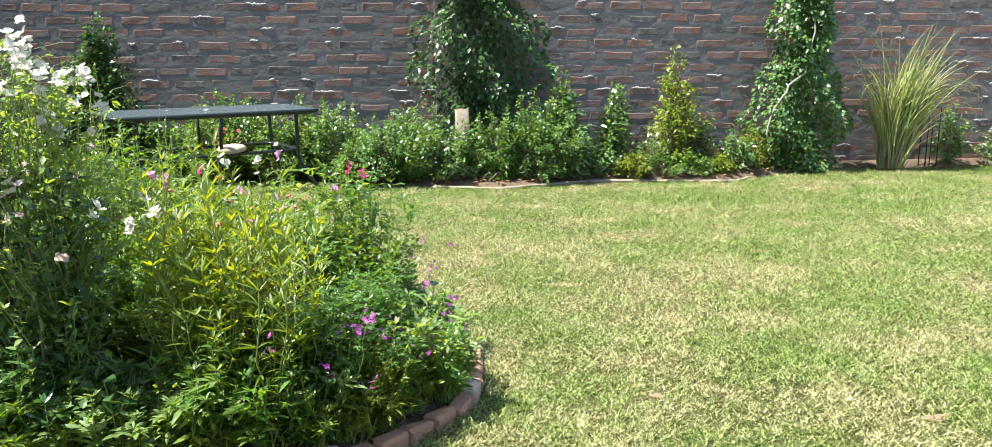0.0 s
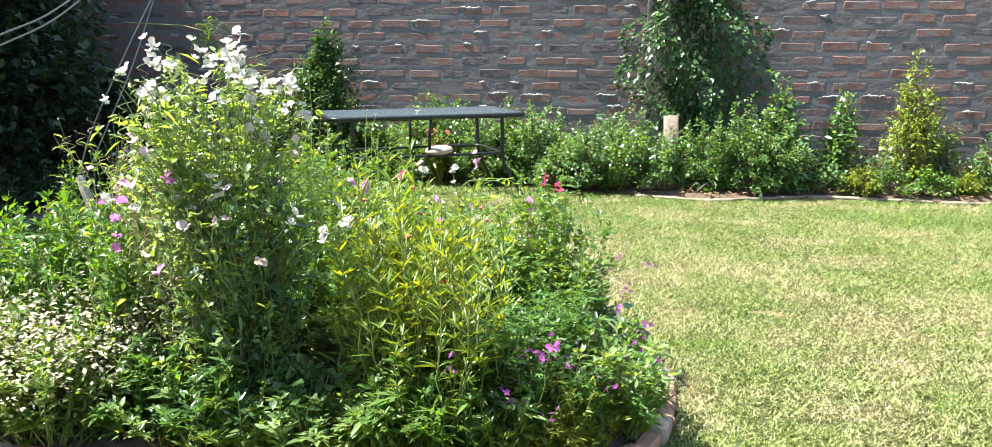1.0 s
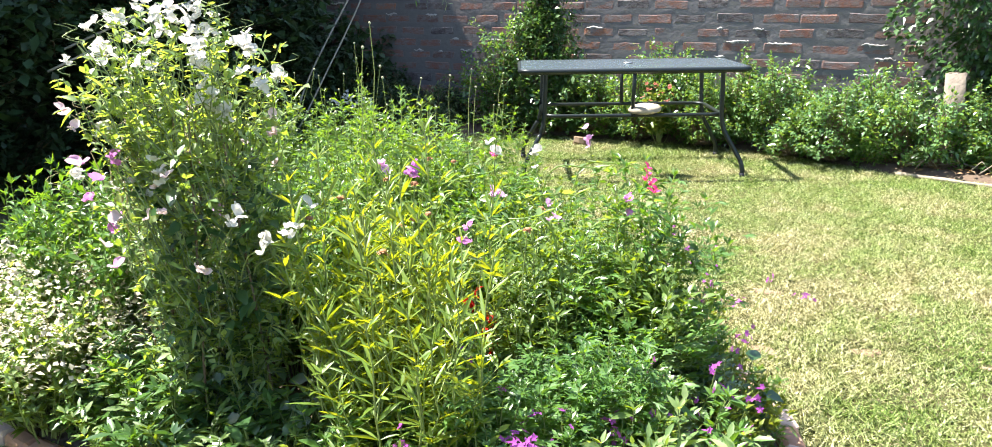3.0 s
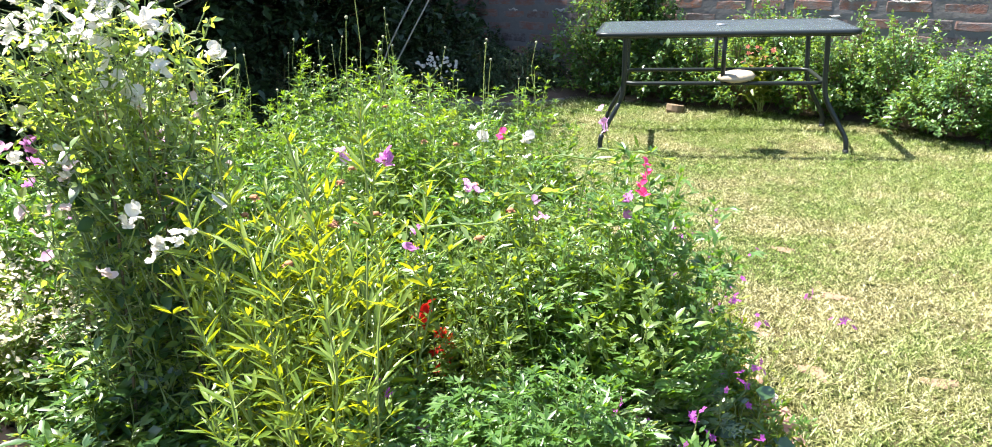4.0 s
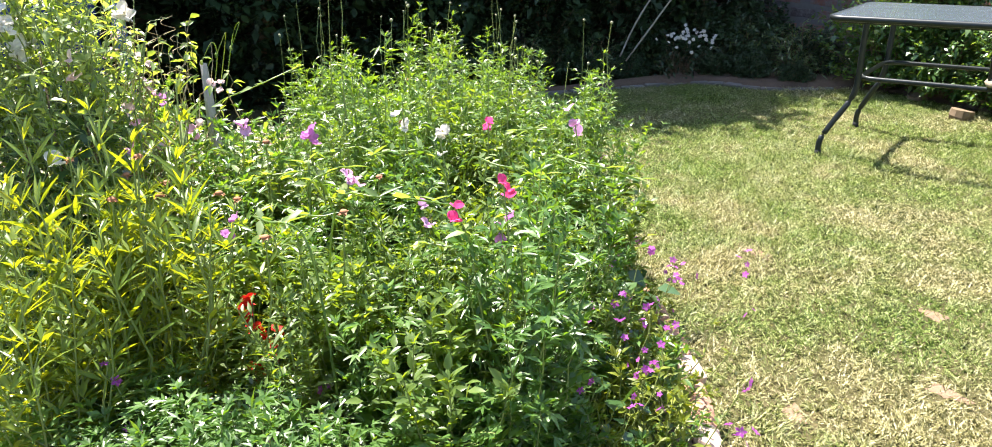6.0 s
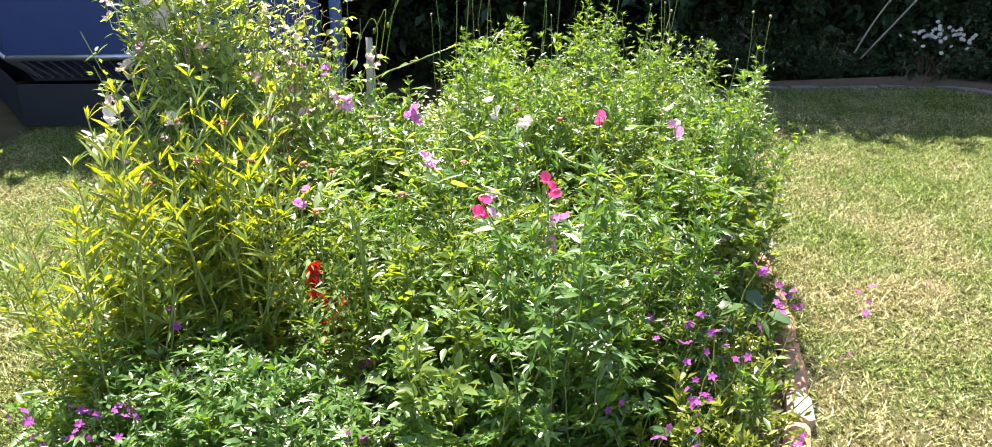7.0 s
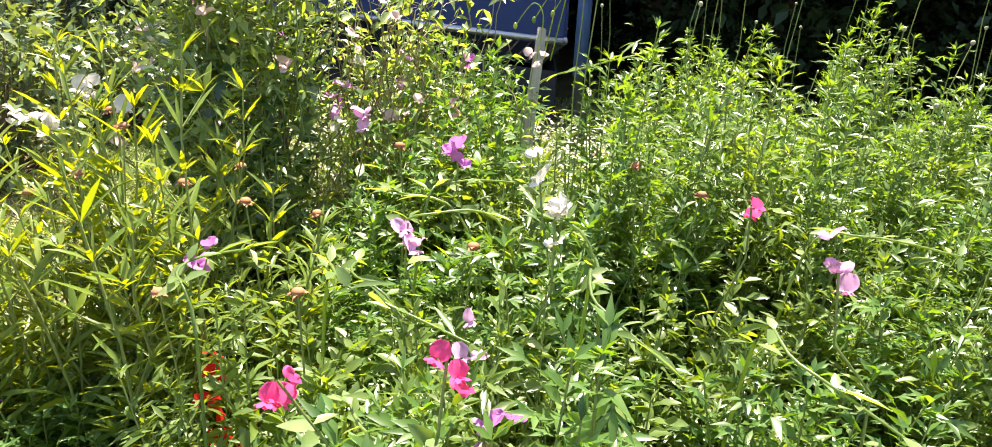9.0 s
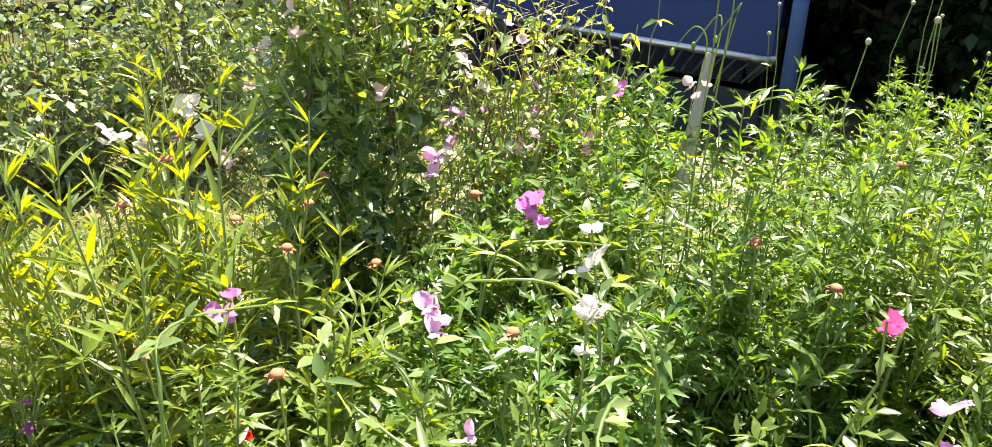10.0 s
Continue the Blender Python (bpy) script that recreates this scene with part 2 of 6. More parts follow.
M_SOILGROUND, M_MOWN, M_BRICK = ground_mat(), grass_mat(), brick_mat()
M_MORTAR = plain_mat("grey_mortar", (0.12, 0.113, 0.111), (0.25, 0.236, 0.230), 26, 0.95, 0, 0.4)
# mortar lips, with the sun that catches them put into a paler colour
M_SMEAR = plain_mat("sunlit_mortar", (0.34, 0.32, 0.30), (0.60, 0.57, 0.53), 45, 0.95, 0, 0.8)
M_EDGE = plain_mat("edging_brick", (0.38, 0.18, 0.10), (0.54, 0.33, 0.22), 22, 0.9, 0, 0.6)
# sun glare on the edging, put in as a paler copy of the brick colour
M_EDGEGLARE = plain_mat("glare_edging_brick", (0.46, 0.32, 0.24), (0.60, 0.48, 0.38), 22, 0.9, 0, 0.6)
M_BARE = plain_mat("worn_soil", (0.15, 0.100, 0.060), (0.30, 0.215, 0.135), 40, 1.0, 0, 0.8)
M_SOIL = plain_mat("bed_soil", (0.07, 0.05, 0.035), (0.17, 0.12, 0.08), 30, 1.0, 0, 1.0)
M_IRON = plain_mat("dark_green_metal", (0.016, 0.024, 0.024), (0.028, 0.036, 0.036), 80, 0.38, 0.3)
M_LOG = plain_mat("weathered_log", (0.20, 0.165, 0.115), (0.36, 0.31, 0.225), 40, 0.85, 0, 0.5)
M_POST = plain_mat("sawn_post", (0.14, 0.115, 0.085), (0.33, 0.285, 0.22), 28, 0.9, 0, 0.9)
M_STAKE = plain_mat("grey_stake", (0.33, 0.30, 0.25), (0.54, 0.50, 0.42), 45, 0.85, 0, 0.6)
# pale stone at half its tone, the tree shade put into the colour
M_SHADESTONE = plain_mat("shade_darkened_stone", (0.13, 0.125, 0.11), (0.22, 0.21, 0.18), 25, 0.9, 0, 0.5)
M_SANDSTONE = plain_mat("beige_stone", (0.36, 0.30, 0.21), (0.50, 0.43, 0.32), 25, 0.9, 0, 0.5)
M_ROPE = plain_mat("pale_rope", (0.27, 0.25, 0.20), (0.40, 0.37, 0.30), 120, 0.9)
M_STEEL = plain_mat("galvanised_steel", (0.55, 0.56, 0.57), (0.70, 0.71, 0.72), 60, 0.35, 0.9)
M_NET = plain_mat("blue_netting", (0.017, 0.040, 0.135), (0.027, 0.058, 0.18), 90, 0.75)
M_FOAM = plain_mat("blue_foam", (0.06, 0.13, 0.36), (0.09, 0.18, 0.44), 40, 0.6)
M_MAT = plain_mat("black_mat", (0.018, 0.020, 0.026), (0.034, 0.037, 0.046), 80, 0.7)
M_PLASTER = plain_mat("plaster", (0.50, 0.46, 0.40), (0.60, 0.56, 0.50), 8, 0.9, 0, 0.3)


def glass_mat():
    """Pebbled grey safety glass: it gleams, and lets most of the light through."""
    m, nodes, links, p = material("pebbled_glass")
    tex = nodes.new("ShaderNodeTexCoord")
    n = noise_node(nodes, links, 160, 2, tex.outputs["Object"])
    p.inputs["Base Color"].default_value = (0.09, 0.118, 0.14, 1)
    p.inputs["Roughness"].default_value = 0.22
    p.inputs["Specular IOR Level"].default_value = 0.8
    bump(nodes, links, n.outputs["Fac"], 0.25, 0.003, p)
    t = nodes.new("ShaderNodeBsdfTransparent")
    t.inputs["Color"].default_value = (0.78, 0.84, 0.82, 1)
    ms = nodes.new("ShaderNodeMixShader")
    ms.inputs[0].default_value = 0.35
    links.new(p.outputs[0], ms.inputs[1])
    links.new(t.outputs[0], ms.inputs[2])
    links.new(ms.outputs[0], nodes["Material Output"].inputs["Surface"])
    return m


M_GLASS = glass_mat()


# ---------------------------------------------------------------- mesh builders
def tri_mesh(name, verts, tris, mat, smooth=True):
    verts, tris = np.asarray(verts, np.float32).reshape(-1, 3), np.asarray(tris, np.int32).reshape(-1, 3)
    me = bpy.data.meshes.new(name)
    me.vertices.add(len(verts))
    me.vertices.foreach_set("co", verts.ravel())
    me.loops.add(len(tris) * 3)
    me.loops.foreach_set("vertex_index", tris.ravel())
    me.polygons.add(len(tris))
    me.polygons.foreach_set("loop_start", np.arange(0, len(tris) * 3, 3, dtype=np.int32))
    me.polygons.foreach_set("loop_total", np.full(len(tris), 3, np.int32))
    me.polygons.foreach_set("use_smooth", np.full(len(tris), smooth))
    me.update(calc_edges=True)
    me.materials.append(mat)
    return me


class Pile:
    """Vertices and triangles that end up in one mesh."""

    def __init__(self):
        self.v, self.t, self.n = [], [], 0

    def add(self, verts, tris):
        verts, tris = np.asarray(verts, float).reshape(-1, 3), np.asarray(tris, int).reshape(-1, 3)
        self.v.append(verts)
        self.t.append(tris + self.n)
        self.n += len(verts)
        return self

    def mesh(self, name, mat, smooth=True):
        return tri_mesh(name, np.concatenate(self.v), np.concatenate(self.t), mat, smooth)


def unit(a):
    a = np.asarray(a, float)
    return a / np.maximum(np.linalg.norm(a, axis=-1, keepdims=True), 1e-9)


FULL = np.array([(0, 1, 2), (0, 2, 3), (1, 4, 5), (1, 5, 2), (2, 5, 6), (2, 6, 3), (4, 7, 5), (5, 7, 6)])
SMALL = np.array([(0, 1, 2), (0, 2, 3), (1, 4, 2), (2, 4, 3)])


def leaves(pile, at, way, length, width, droop=0.25, fold=0.25, up=None, full=True, belly=0.35):
    """Leaves in one go: base points, directions, lengths, widths (arrays of n)."""
    at, way = np.atleast_2d(at).astype(float), unit(np.atleast_2d(way))
    n = len(at)
    length, width = np.broadcast_to(length, n)[:, None] * 1.0, np.broadcast_to(width, n)[:, None] * 1.0
    up = unit(rng.normal(0, 0.35, (n, 3)) + (0, 0, 1)) if up is None else np.broadcast_to(up, (n, 3))
    side = unit(np.cross(way, up))
    up = np.cross(side, way)
    down = np.array((0, 0, -1.0))

    def station(t, w):
        mid = at + way * length * t + down * (droop * length * t * t)
        return mid - side * width * w / 2 + up * fold * width * w / 2, mid, mid + side * width * w / 2 + up * fold * width * w / 2

    if full:
        a, b = station(belly, 1.0), station(0.7, 0.68)
        tip = at + way * length + down * (droop * length)
        v = np.stack([at, *a, *b, tip], 1)
        t = FULL
    else:
        a = station(0.45, 1.0)
        tip = at + way * length + down * (droop * length)
        v = np.stack([at, *a, tip], 1)
        t = SMALL
    k = v.shape[1]
    pile.add(v.reshape(-1, 3), (np.arange(n)[:, None, None] * k + t[None]).reshape(-1, 3))


def tube(pile, pts, r0, r1=None, sides=4, cap=False):
    pts = np.asarray(pts, float)
    n = len(pts)
    r = np.linspace(r0, r0 if r1 is None else r1, n)
    d = unit(np.gradient(pts, axis=0))
    ref = np.where(np.abs(d[:, 2:3]) > 0.9, np.array([[1.0, 0, 0]]), np.array([[0, 0, 1.0]]))
    s = unit(np.cross(d, ref))
    u = np.cross(s, d)
    a = np.arange(sides) / sides * 2 * np.pi
    ring = pts[:, None] + r[:, None, None] * (np.cos(a)[None, :, None] * s[:, None] + np.sin(a)[None, :, None] * u[:, None])
    v = ring.reshape(-1, 3)
    t = []
    for i in range(n - 1):
        for j in range(sides):
            p, q = i * sides + j, i * sides + (j + 1) % sides
            t += [(p, q, q + sides), (p, q + sides, p + sides)]
    if cap:
        v = np.concatenate([v, pts[:1], pts[-1:]])
        for j in range(sides):
            t += [(n * sides, (j + 1) % sides, j), (n * sides + 1, (n - 1) * sides + j, (n - 1) * sides + (j + 1) % sides)]
    pile.add(v, t)


def curve_pts(ctrl, n=12, closed=False):
    """Points on a smooth line through the control points, n to each stretch."""
    c = np.asarray(ctrl, float)
    k = len(c)
    out = []
    for i in range(k if closed else k - 1):
        p = [c[(i + j) % k] if closed else c[min(max(i + j, 0), k - 1)] for j in (-1, 0, 1, 2)]
        for t in np.arange(n) / n:
            out.append(0.5 * (2 * p[1] + (p[2] - p[0]) * t + (2 * p[0] - 5 * p[1] + 4 * p[2] - p[3]) * t**2 + (3 * p[1] - p[0] - 3 * p[2] + p[3]) * t**3))
    if not closed:
        out.append(c[-1])
    return np.array(out)


def ball(pile, at, r, squash=1.0, rings=3, sides=6):
    v, t = [(0, 0, 1.0)], []
    for i in range(1, rings):
        z, q = math.cos(math.pi * i / rings), math.sin(math.pi * i / rings)
        v += [(q * math.cos(2 * math.pi * j / sides), q * math.sin(2 * math.pi * j / sides), z) for j in range(sides)]
    v.append((0, 0, -1.0))
    for j in range(sides):
        k = (j + 1) % sides
        t.append((0, 1 + j, 1 + k))
        for i in range(rings - 2):
            a, b = 1 + i * sides, 1 + (i + 1) * sides
            t += [(a + j, b + j, b + k), (a + j, b + k, a + k)]
        t.append((len(v) - 1, 1 + (rings - 2) * sides + k, 1 + (rings - 2) * sides + j))
    pile.add(np.array(v) * (r, r, r * squash) + np.asarray(at), t)


def box(pile, lo, hi, jitter=0.0, chamfer=0.0):
    lo, hi = np.asarray(lo, float), np.asarray(hi, float)
    if chamfer <= 0:
        v = np.array([[(lo, hi)[i][0], (lo, hi)[j][1], (lo, hi)[k][2]] for i in (0, 1) for j in (0, 1) for k in (0, 1)])
        t = [(0, 1, 3), (0, 3, 2), (4, 6, 7), (4, 7, 5), (0, 4, 5), (0, 5, 1), (2, 3, 7), (2, 7, 6), (0, 2, 6), (0, 6, 4), (1, 5, 7), (1, 7, 3)]
        pile.add(v + rng.normal(0, jitter, v.shape), t)
        return
    bm = bmesh.new()
    bmesh.ops.create_cube(bm, size=1)
    for w in bm.verts:
        w.co = [lo[i] + (w.co[i] + 0.5) * (hi[i] - lo[i]) for i in range(3)]
    bmesh.ops.bevel(bm, geom=bm.edges[:], offset=chamfer, segments=1, affect="EDGES")
    bmesh.ops.triangulate(bm, faces=bm.faces[:])
    bm.verts.index_update()
    v = np.array([w.co[:] for w in bm.verts])
    t = [[w.index for w in f.verts] for f in bm.faces]
    bm.free()
    pile.add(v + rng.normal(0, jitter, v.shape), t)


def part(name, me, parent, label="", m=None):
    ob = new(name, me)
    ob.parent = parent
    if m is not None:
        ob.matrix_basis = m
    if label:
        tagged(ob, label)
    return ob


def thing(name, label, category, at=(0, 0, 0), turn=0.0, group="", kind="", size=1.0):
    ob = new(name)
    ob.empty_display_size = 0.1
    ob.matrix_basis = pose(*at, 0, 0, turn) @ Matrix.Diagonal((size, size, size, 1))
    return tagged(ob, label, category, group, kind)


def placed(x, y, z=0.0, turn=0.0, size=1.0, tall=1.0, lean=(0, 0)):
    return pose(x, y, z, lean[0], lean[1], turn) @ Matrix.Diagonal((size, size, size * tall, 1))


# ---------------------------------------------------------------- the bed's outline
OUTLINE = curve_pts([(-1.9, 2.40), (-1.45, 2.37), (-0.9, 2.36), (-0.4, 2.37), (0.05, 2.41), (0.22, 2.48), (0.37, 2.62), (0.51, 2.80), (0.56, 3.05),
                     (0.555, 3.36), (0.48, 3.55), (0.30, 3.79), (0.09, 3.97), (-0.20, 4.14), (-0.57, 4.28), (-0.93, 4.39), (-1.42, 4.49),
                     (-1.85, 4.48), (-2.1, 4.2), (-2.18, 3.6), (-2.12, 2.9)], 8, closed=True)


def inside(x, y, margin=0.0):
    """Whether a place lies in the bed, and at least margin from its edge."""
    p, q = OUTLINE, np.roll(OUTLINE, -1, 0)
    cross = ((p[:, 1] > y) != (q[:, 1] > y)) & (x < (q[:, 0] - p[:, 0]) * (y - p[:, 1]) / (q[:, 1] - p[:, 1] + 1e-12) + p[:, 0])
    return cross.sum() % 2 == 1 and np.hypot(p[:, 0] - x, p[:, 1] - y).min() >= margin


# ---------------------------------------------------------------- ground and lawn
def ground():
    p = Pile()
    box(p, (-60, -60, -0.4), (60, 60, 0.0))
    tagged(new("ground", p.mesh("ground", M_SOILGROUND, False)), "mown lawn ground, green with dry straw patches", "lawn", kind="structure")


def bare(x, y):
    """How worn the lawn is at a place: wandering patches, and the trodden stretch by the bed's end."""
    p = np.sin(x * 2.1 + 1.7 * np.sin(y * 1.3)) * np.sin(y * 2.7 + 1.9 * np.sin(x * 1.1)) + 0.9 * np.sin(x * 7.3 + 2 * np.sin(y * 5.1)) * np.sin(y * 6.7 + 1.5 * np.sin(x * 4.3))
    return p + 1.6 * np.exp(-((x - 1.7) ** 2 + (y - 3.9) ** 2) / 1.2)


# places where the turf is worn to the soil: centre, half length, half width, turn
WORN = [(1.10, 4.33, 0.24, 0.07, -8), (1.22, 2.85, 0.06, 0.05, 0), (2.45, 4.95, 0.22, 0.07, 15), (0.63, 4.28, 0.14, 0.08, 20), (0.30, 4.12, 0.17, 0.08, -30), (0.16, 4.76, 0.15, 0.07, 10),
        (-0.20, 5.15, 0.14, 0.07, 0), (2.00, 4.18, 0.09, 0.05, 0), (2.12, 2.58, 0.14, 0.06, 10), (0.05, 4.30, 0.12, 0.06, -25), (-0.9, 5.0, 0.2, 0.08, 10), (1.8, 3.5, 0.10, 0.05, 30)]


def worn_spots():
    """Thin ragged crusts of bare reddish soil, and how far each place of the lawn lies from them."""
    for x, y, a, b, turn in WORN:
        q, k, a, b = Pile(), 22, 0.40 * a, 0.42 * b
        th = np.arange(k) / k * 2 * np.pi
        rag = 1 + 0.22 * np.sin(3 * th + x * 9) + 0.14 * np.sin(7 * th + y * 5) + rng.normal(0, 0.06, k)
        v = np.concatenate([np.c_[a * rag * np.cos(th), b * rag * np.sin(th), np.full(k, 0.0015)], np.c_[0.6 * a * rag * np.cos(th), 0.6 * b * rag * np.sin(th), np.full(k, 0.006)], [(0, 0, 0.007)]])
        t = []
        for i in range(k):
            j = (i + 1) % k
            t += [(i, j, k + j), (i, k + j, k + i), (k + i, k + j, 2 * k)]
        q.add(v, t)
        ob = new("bare_soil", q.mesh("bare_soil", M_BARE))
        ob.matrix_basis = pose(x, y, 0, 0, 0, turn)
        tagged(ob, "worn spot of bare reddish soil in the lawn", "soil", kind="stuff")


def wear(x, y):
    out = np.zeros(len(x))
    for cx, cy, a, b, turn in WORN:
        c, s = math.cos(radians(turn)), math.sin(radians(turn))
        u, v = (x - cx) * c + (y - cy) * s, (y - cy) * c - (x - cx) * s
        out = np.maximum(out, np.exp(-((u / a) ** 2 + (v / b) ** 2)))
    return out


def lawn():
    """Blades of mown grass, thicker near the bed, none on it."""
    worn_spots()
    n = 1650000
    x, y = rng.uniform(-4.1, 6.8, n), rng.uniform(0.9, 8.45, n)
    held = (x < 0.9 + 0.72 * y) & ((y > 2.0) | (x < 0.2))
    x, y = x[held], y[held]
    n = len(x)
    near = rng.random(n) < np.clip(1.30 - 0.13 * np.hypot(x - 0.6, y - 3.0), 0.62, 1)
    p, q = OUTLINE, np.roll(OUTLINE, -1, 0)
    crossings = np.zeros(n, int)
    for a, b in zip(p, q):
        hit = ((a[1] > y) != (b[1] > y)) & (x < (b[0] - a[0]) * (y - a[1]) / (b[1] - a[1] + 1e-12) + a[0])
        crossings += hit
    border = y > np.interp(x, BORDER[:, 0], BORDER[:, 1]) + 0.03
    keep = near & (crossings % 2 == 0) & ~border & (rng.random(n) > np.clip(0.7 * bare(x, y) - 0.6, 0, 0.35)) & (rng.random(n) > 0.55 * wear(x, y))
    x, y = x[keep], y[keep]
    extra = 90000
    x2, y2 = rng.uniform(-3.5, 2.5, extra), rng.uniform(-2.5, 2.3, extra)
    x, y = np.r_[x, x2], np.r_[y, y2]
    n = len(x)
    # clumps a finger wide share a height and a lean, so that the turf is lumpy
    u = np.floor((x + 0.010 * np.sin(y * 71)) / 0.021).astype(int) * 73856093
    v = np.floor((y + 0.010 * np.sin(x * 67)) / 0.021).astype(int) * 19349663
    seed = (u ^ v) & 0xFFFF
    table_h, table_a = rng.uniform(0.35, 1.75, 65536), rng.uniform(0, 2 * np.pi, 65536)
    h = rng.uniform(0.010, 0.023, n) * (1 + 0.25 * np.sin(x * 3.1 + 1.3 * np.sin(y * 2.3))) * table_h[seed]
    a = rng.uniform(0, 2 * np.pi, n)
    w = rng.uniform(0.0020, 0.0042, n)
    lean = (rng.normal(0, 0.75, (n, 2)) + 0.85 * np.stack([np.cos(table_a[seed]), np.sin(table_a[seed])], 1)) * h[:, None]
    base = np.stack([x, y, np.zeros(n)], 1)
    s = np.stack([np.cos(a) * w, np.sin(a) * w, np.zeros(n)], 1)
    tip = base + np.c_[lean, h]
    v = np.stack([base - s, base + s, tip], 1).reshape(-1, 3)
    t = np.arange(3 * n).reshape(-1, 3)
    m = 80000
    x, y = rng.uniform(-3.4, 5.5, m), rng.uniform(1.2, 8.3, m)
    patch = bare(x, y)
    ok = (rng.random(m) < np.clip(0.10 + 0.5 * patch, 0.02, 0.85) * np.clip(1.5 - 0.40 * np.hypot(x - 0.9, y - 4.2), 0.15, 1) + 0.5 * np.exp(-((x - 0.4) ** 2 + (y - 4.4) ** 2) / 0.7)) & np.array([not inside(a, b, -0.08) for a, b in zip(x, y)]) & (y < np.interp(x, BORDER[:, 0], BORDER[:, 1]) - 0.02)
    x, y = x[ok], y[ok]
    m = len(x)
    clip = Pile()
    leaves(clip, np.stack([x, y, rng.uniform(0.010, 0.018, m)], 1), around(m, 0.12, 0.18), rng.uniform(0.010, 0.028, m), rng.uniform(0.0018, 0.0034, m), 0.15, 0.2, full=False)
    tagged(new("grass_clippings", clip.mesh("grass_clippings", M_STRAW)), "dry straw-coloured clippings lying on the lawn", "grass", kind="stuff")
    tagged(new("lawn_grass", tri_mesh("lawn_grass", v, t, M_MOWN, False)), "short mown lawn grass, green and straw", "grass", kind="stuff")


BORDER = np.array([(-9, 5.2), (-4.2, 5.6), (-4.05, 6.6), (-3.9, 7.15), (-3.5, 7.35), (-3.2, 7.9), (-2.9, 8.08), (-0.9, 8.1), (-0.4, 8.0), (0.42, 7.6), (1.07, 7.43),
                   (1.9, 7.80), (3.18, 7.58), (3.5, 7.82), (4.33, 8.3), (9, 8.34)])

ground()


# ---------------------------------------------------------------- brick wall
WALL_Y, BW, BH = 8.5, 0.354, 0.122


def brick_mesh(name, seed, mat):
    r = np.random.default_rng(seed)
    L, H = BW - r.uniform(0.035, 0.085), BH - r.uniform(0.036, 0.050)
    xs, zs = np.array([-L / 2, -L / 2 + 0.012, 0, L / 2 - 0.012, L / 2]), np.array([-H / 2, -H / 2 + 0.01, H / 2 - 0.01, H / 2])
    v = []
    for i, z in enumerate(zs):
        for j, x in enumerate(xs):
            rim = i in (0, 3) or j in (0, 4)
            corner = 0.010 if i in (0, 3) and j in (0, 4) else 0.0
            v.append((x - math.copysign(corner, x) + r.normal(0, 0.006), (0.0015 if rim else -0.0022) + r.normal(0, 0.0008) + 0.003, z - math.copysign(0.6 * corner, z) + r.normal(0, 0.0042)))
    v += [(-L / 2, 0.03, -H / 2), (L / 2, 0.03, -H / 2), (L / 2, 0.03, H / 2), (-L / 2, 0.03, H / 2)]
    t = []
    for i in range(3):
        for j in range(4):
            a = i * 5 + j
            t += [(a, a + 1, a + 6), (a, a + 6, a + 5)]
    for ring, (c, d) in ((list(range(0, 5)), (20, 21)), (list(range(4, 20, 5)), (21, 22)), (list(range(19, 14, -1)), (22, 23)), (list(range(15, -1, -5)), (23, 20))):
        for a, b in zip(ring, ring[1:]):
            t.append((b, a, c))
        t.append((ring[-1], c, d))
    return np.array(v), np.array(t)


def smear(pile, x, z, length):
    """A ragged lip of mortar squeezed out along a brick's upper edge, painted pale for the sun on it."""
    n = max(6, int(length / 0.014))
    f = np.linspace(0, 1, n)
    taper = np.sin(np.pi * np.clip(f, 0.02, 0.98)) ** 0.4
    mid = z + 0.004 * np.sin(f * rng.uniform(4, 11) + rng.uniform(0, 6)) + rng.normal(0, 0.0025, n)
    high = (0.007 + 0.012 * rng.random(n)) * taper
    low = (0.005 + 0.026 * rng.random(n) ** 2) * taper
    out = (0.003 + 0.007 * rng.random(n)) * taper
    xs = x + (f - 0.5) * length
    back = np.full(n, WALL_Y + 0.002)
    v = np.stack([np.stack([xs, back, mid + high], 1), np.stack([xs, WALL_Y - 0.003 - out, mid + 0.35 * high], 1), np.stack([xs, WALL_Y - 0.003 - 0.6 * out, mid - 0.5 * low], 1), np.stack([xs, back, mid - low], 1)], 1).reshape(-1, 3)
    t = []
    for i in range(n - 1):
        for j in range(3):
            a = i * 4 + j
            t += [(a, a + 1, a + 5), (a, a + 5, a + 4)]
    pile.add(v, t)


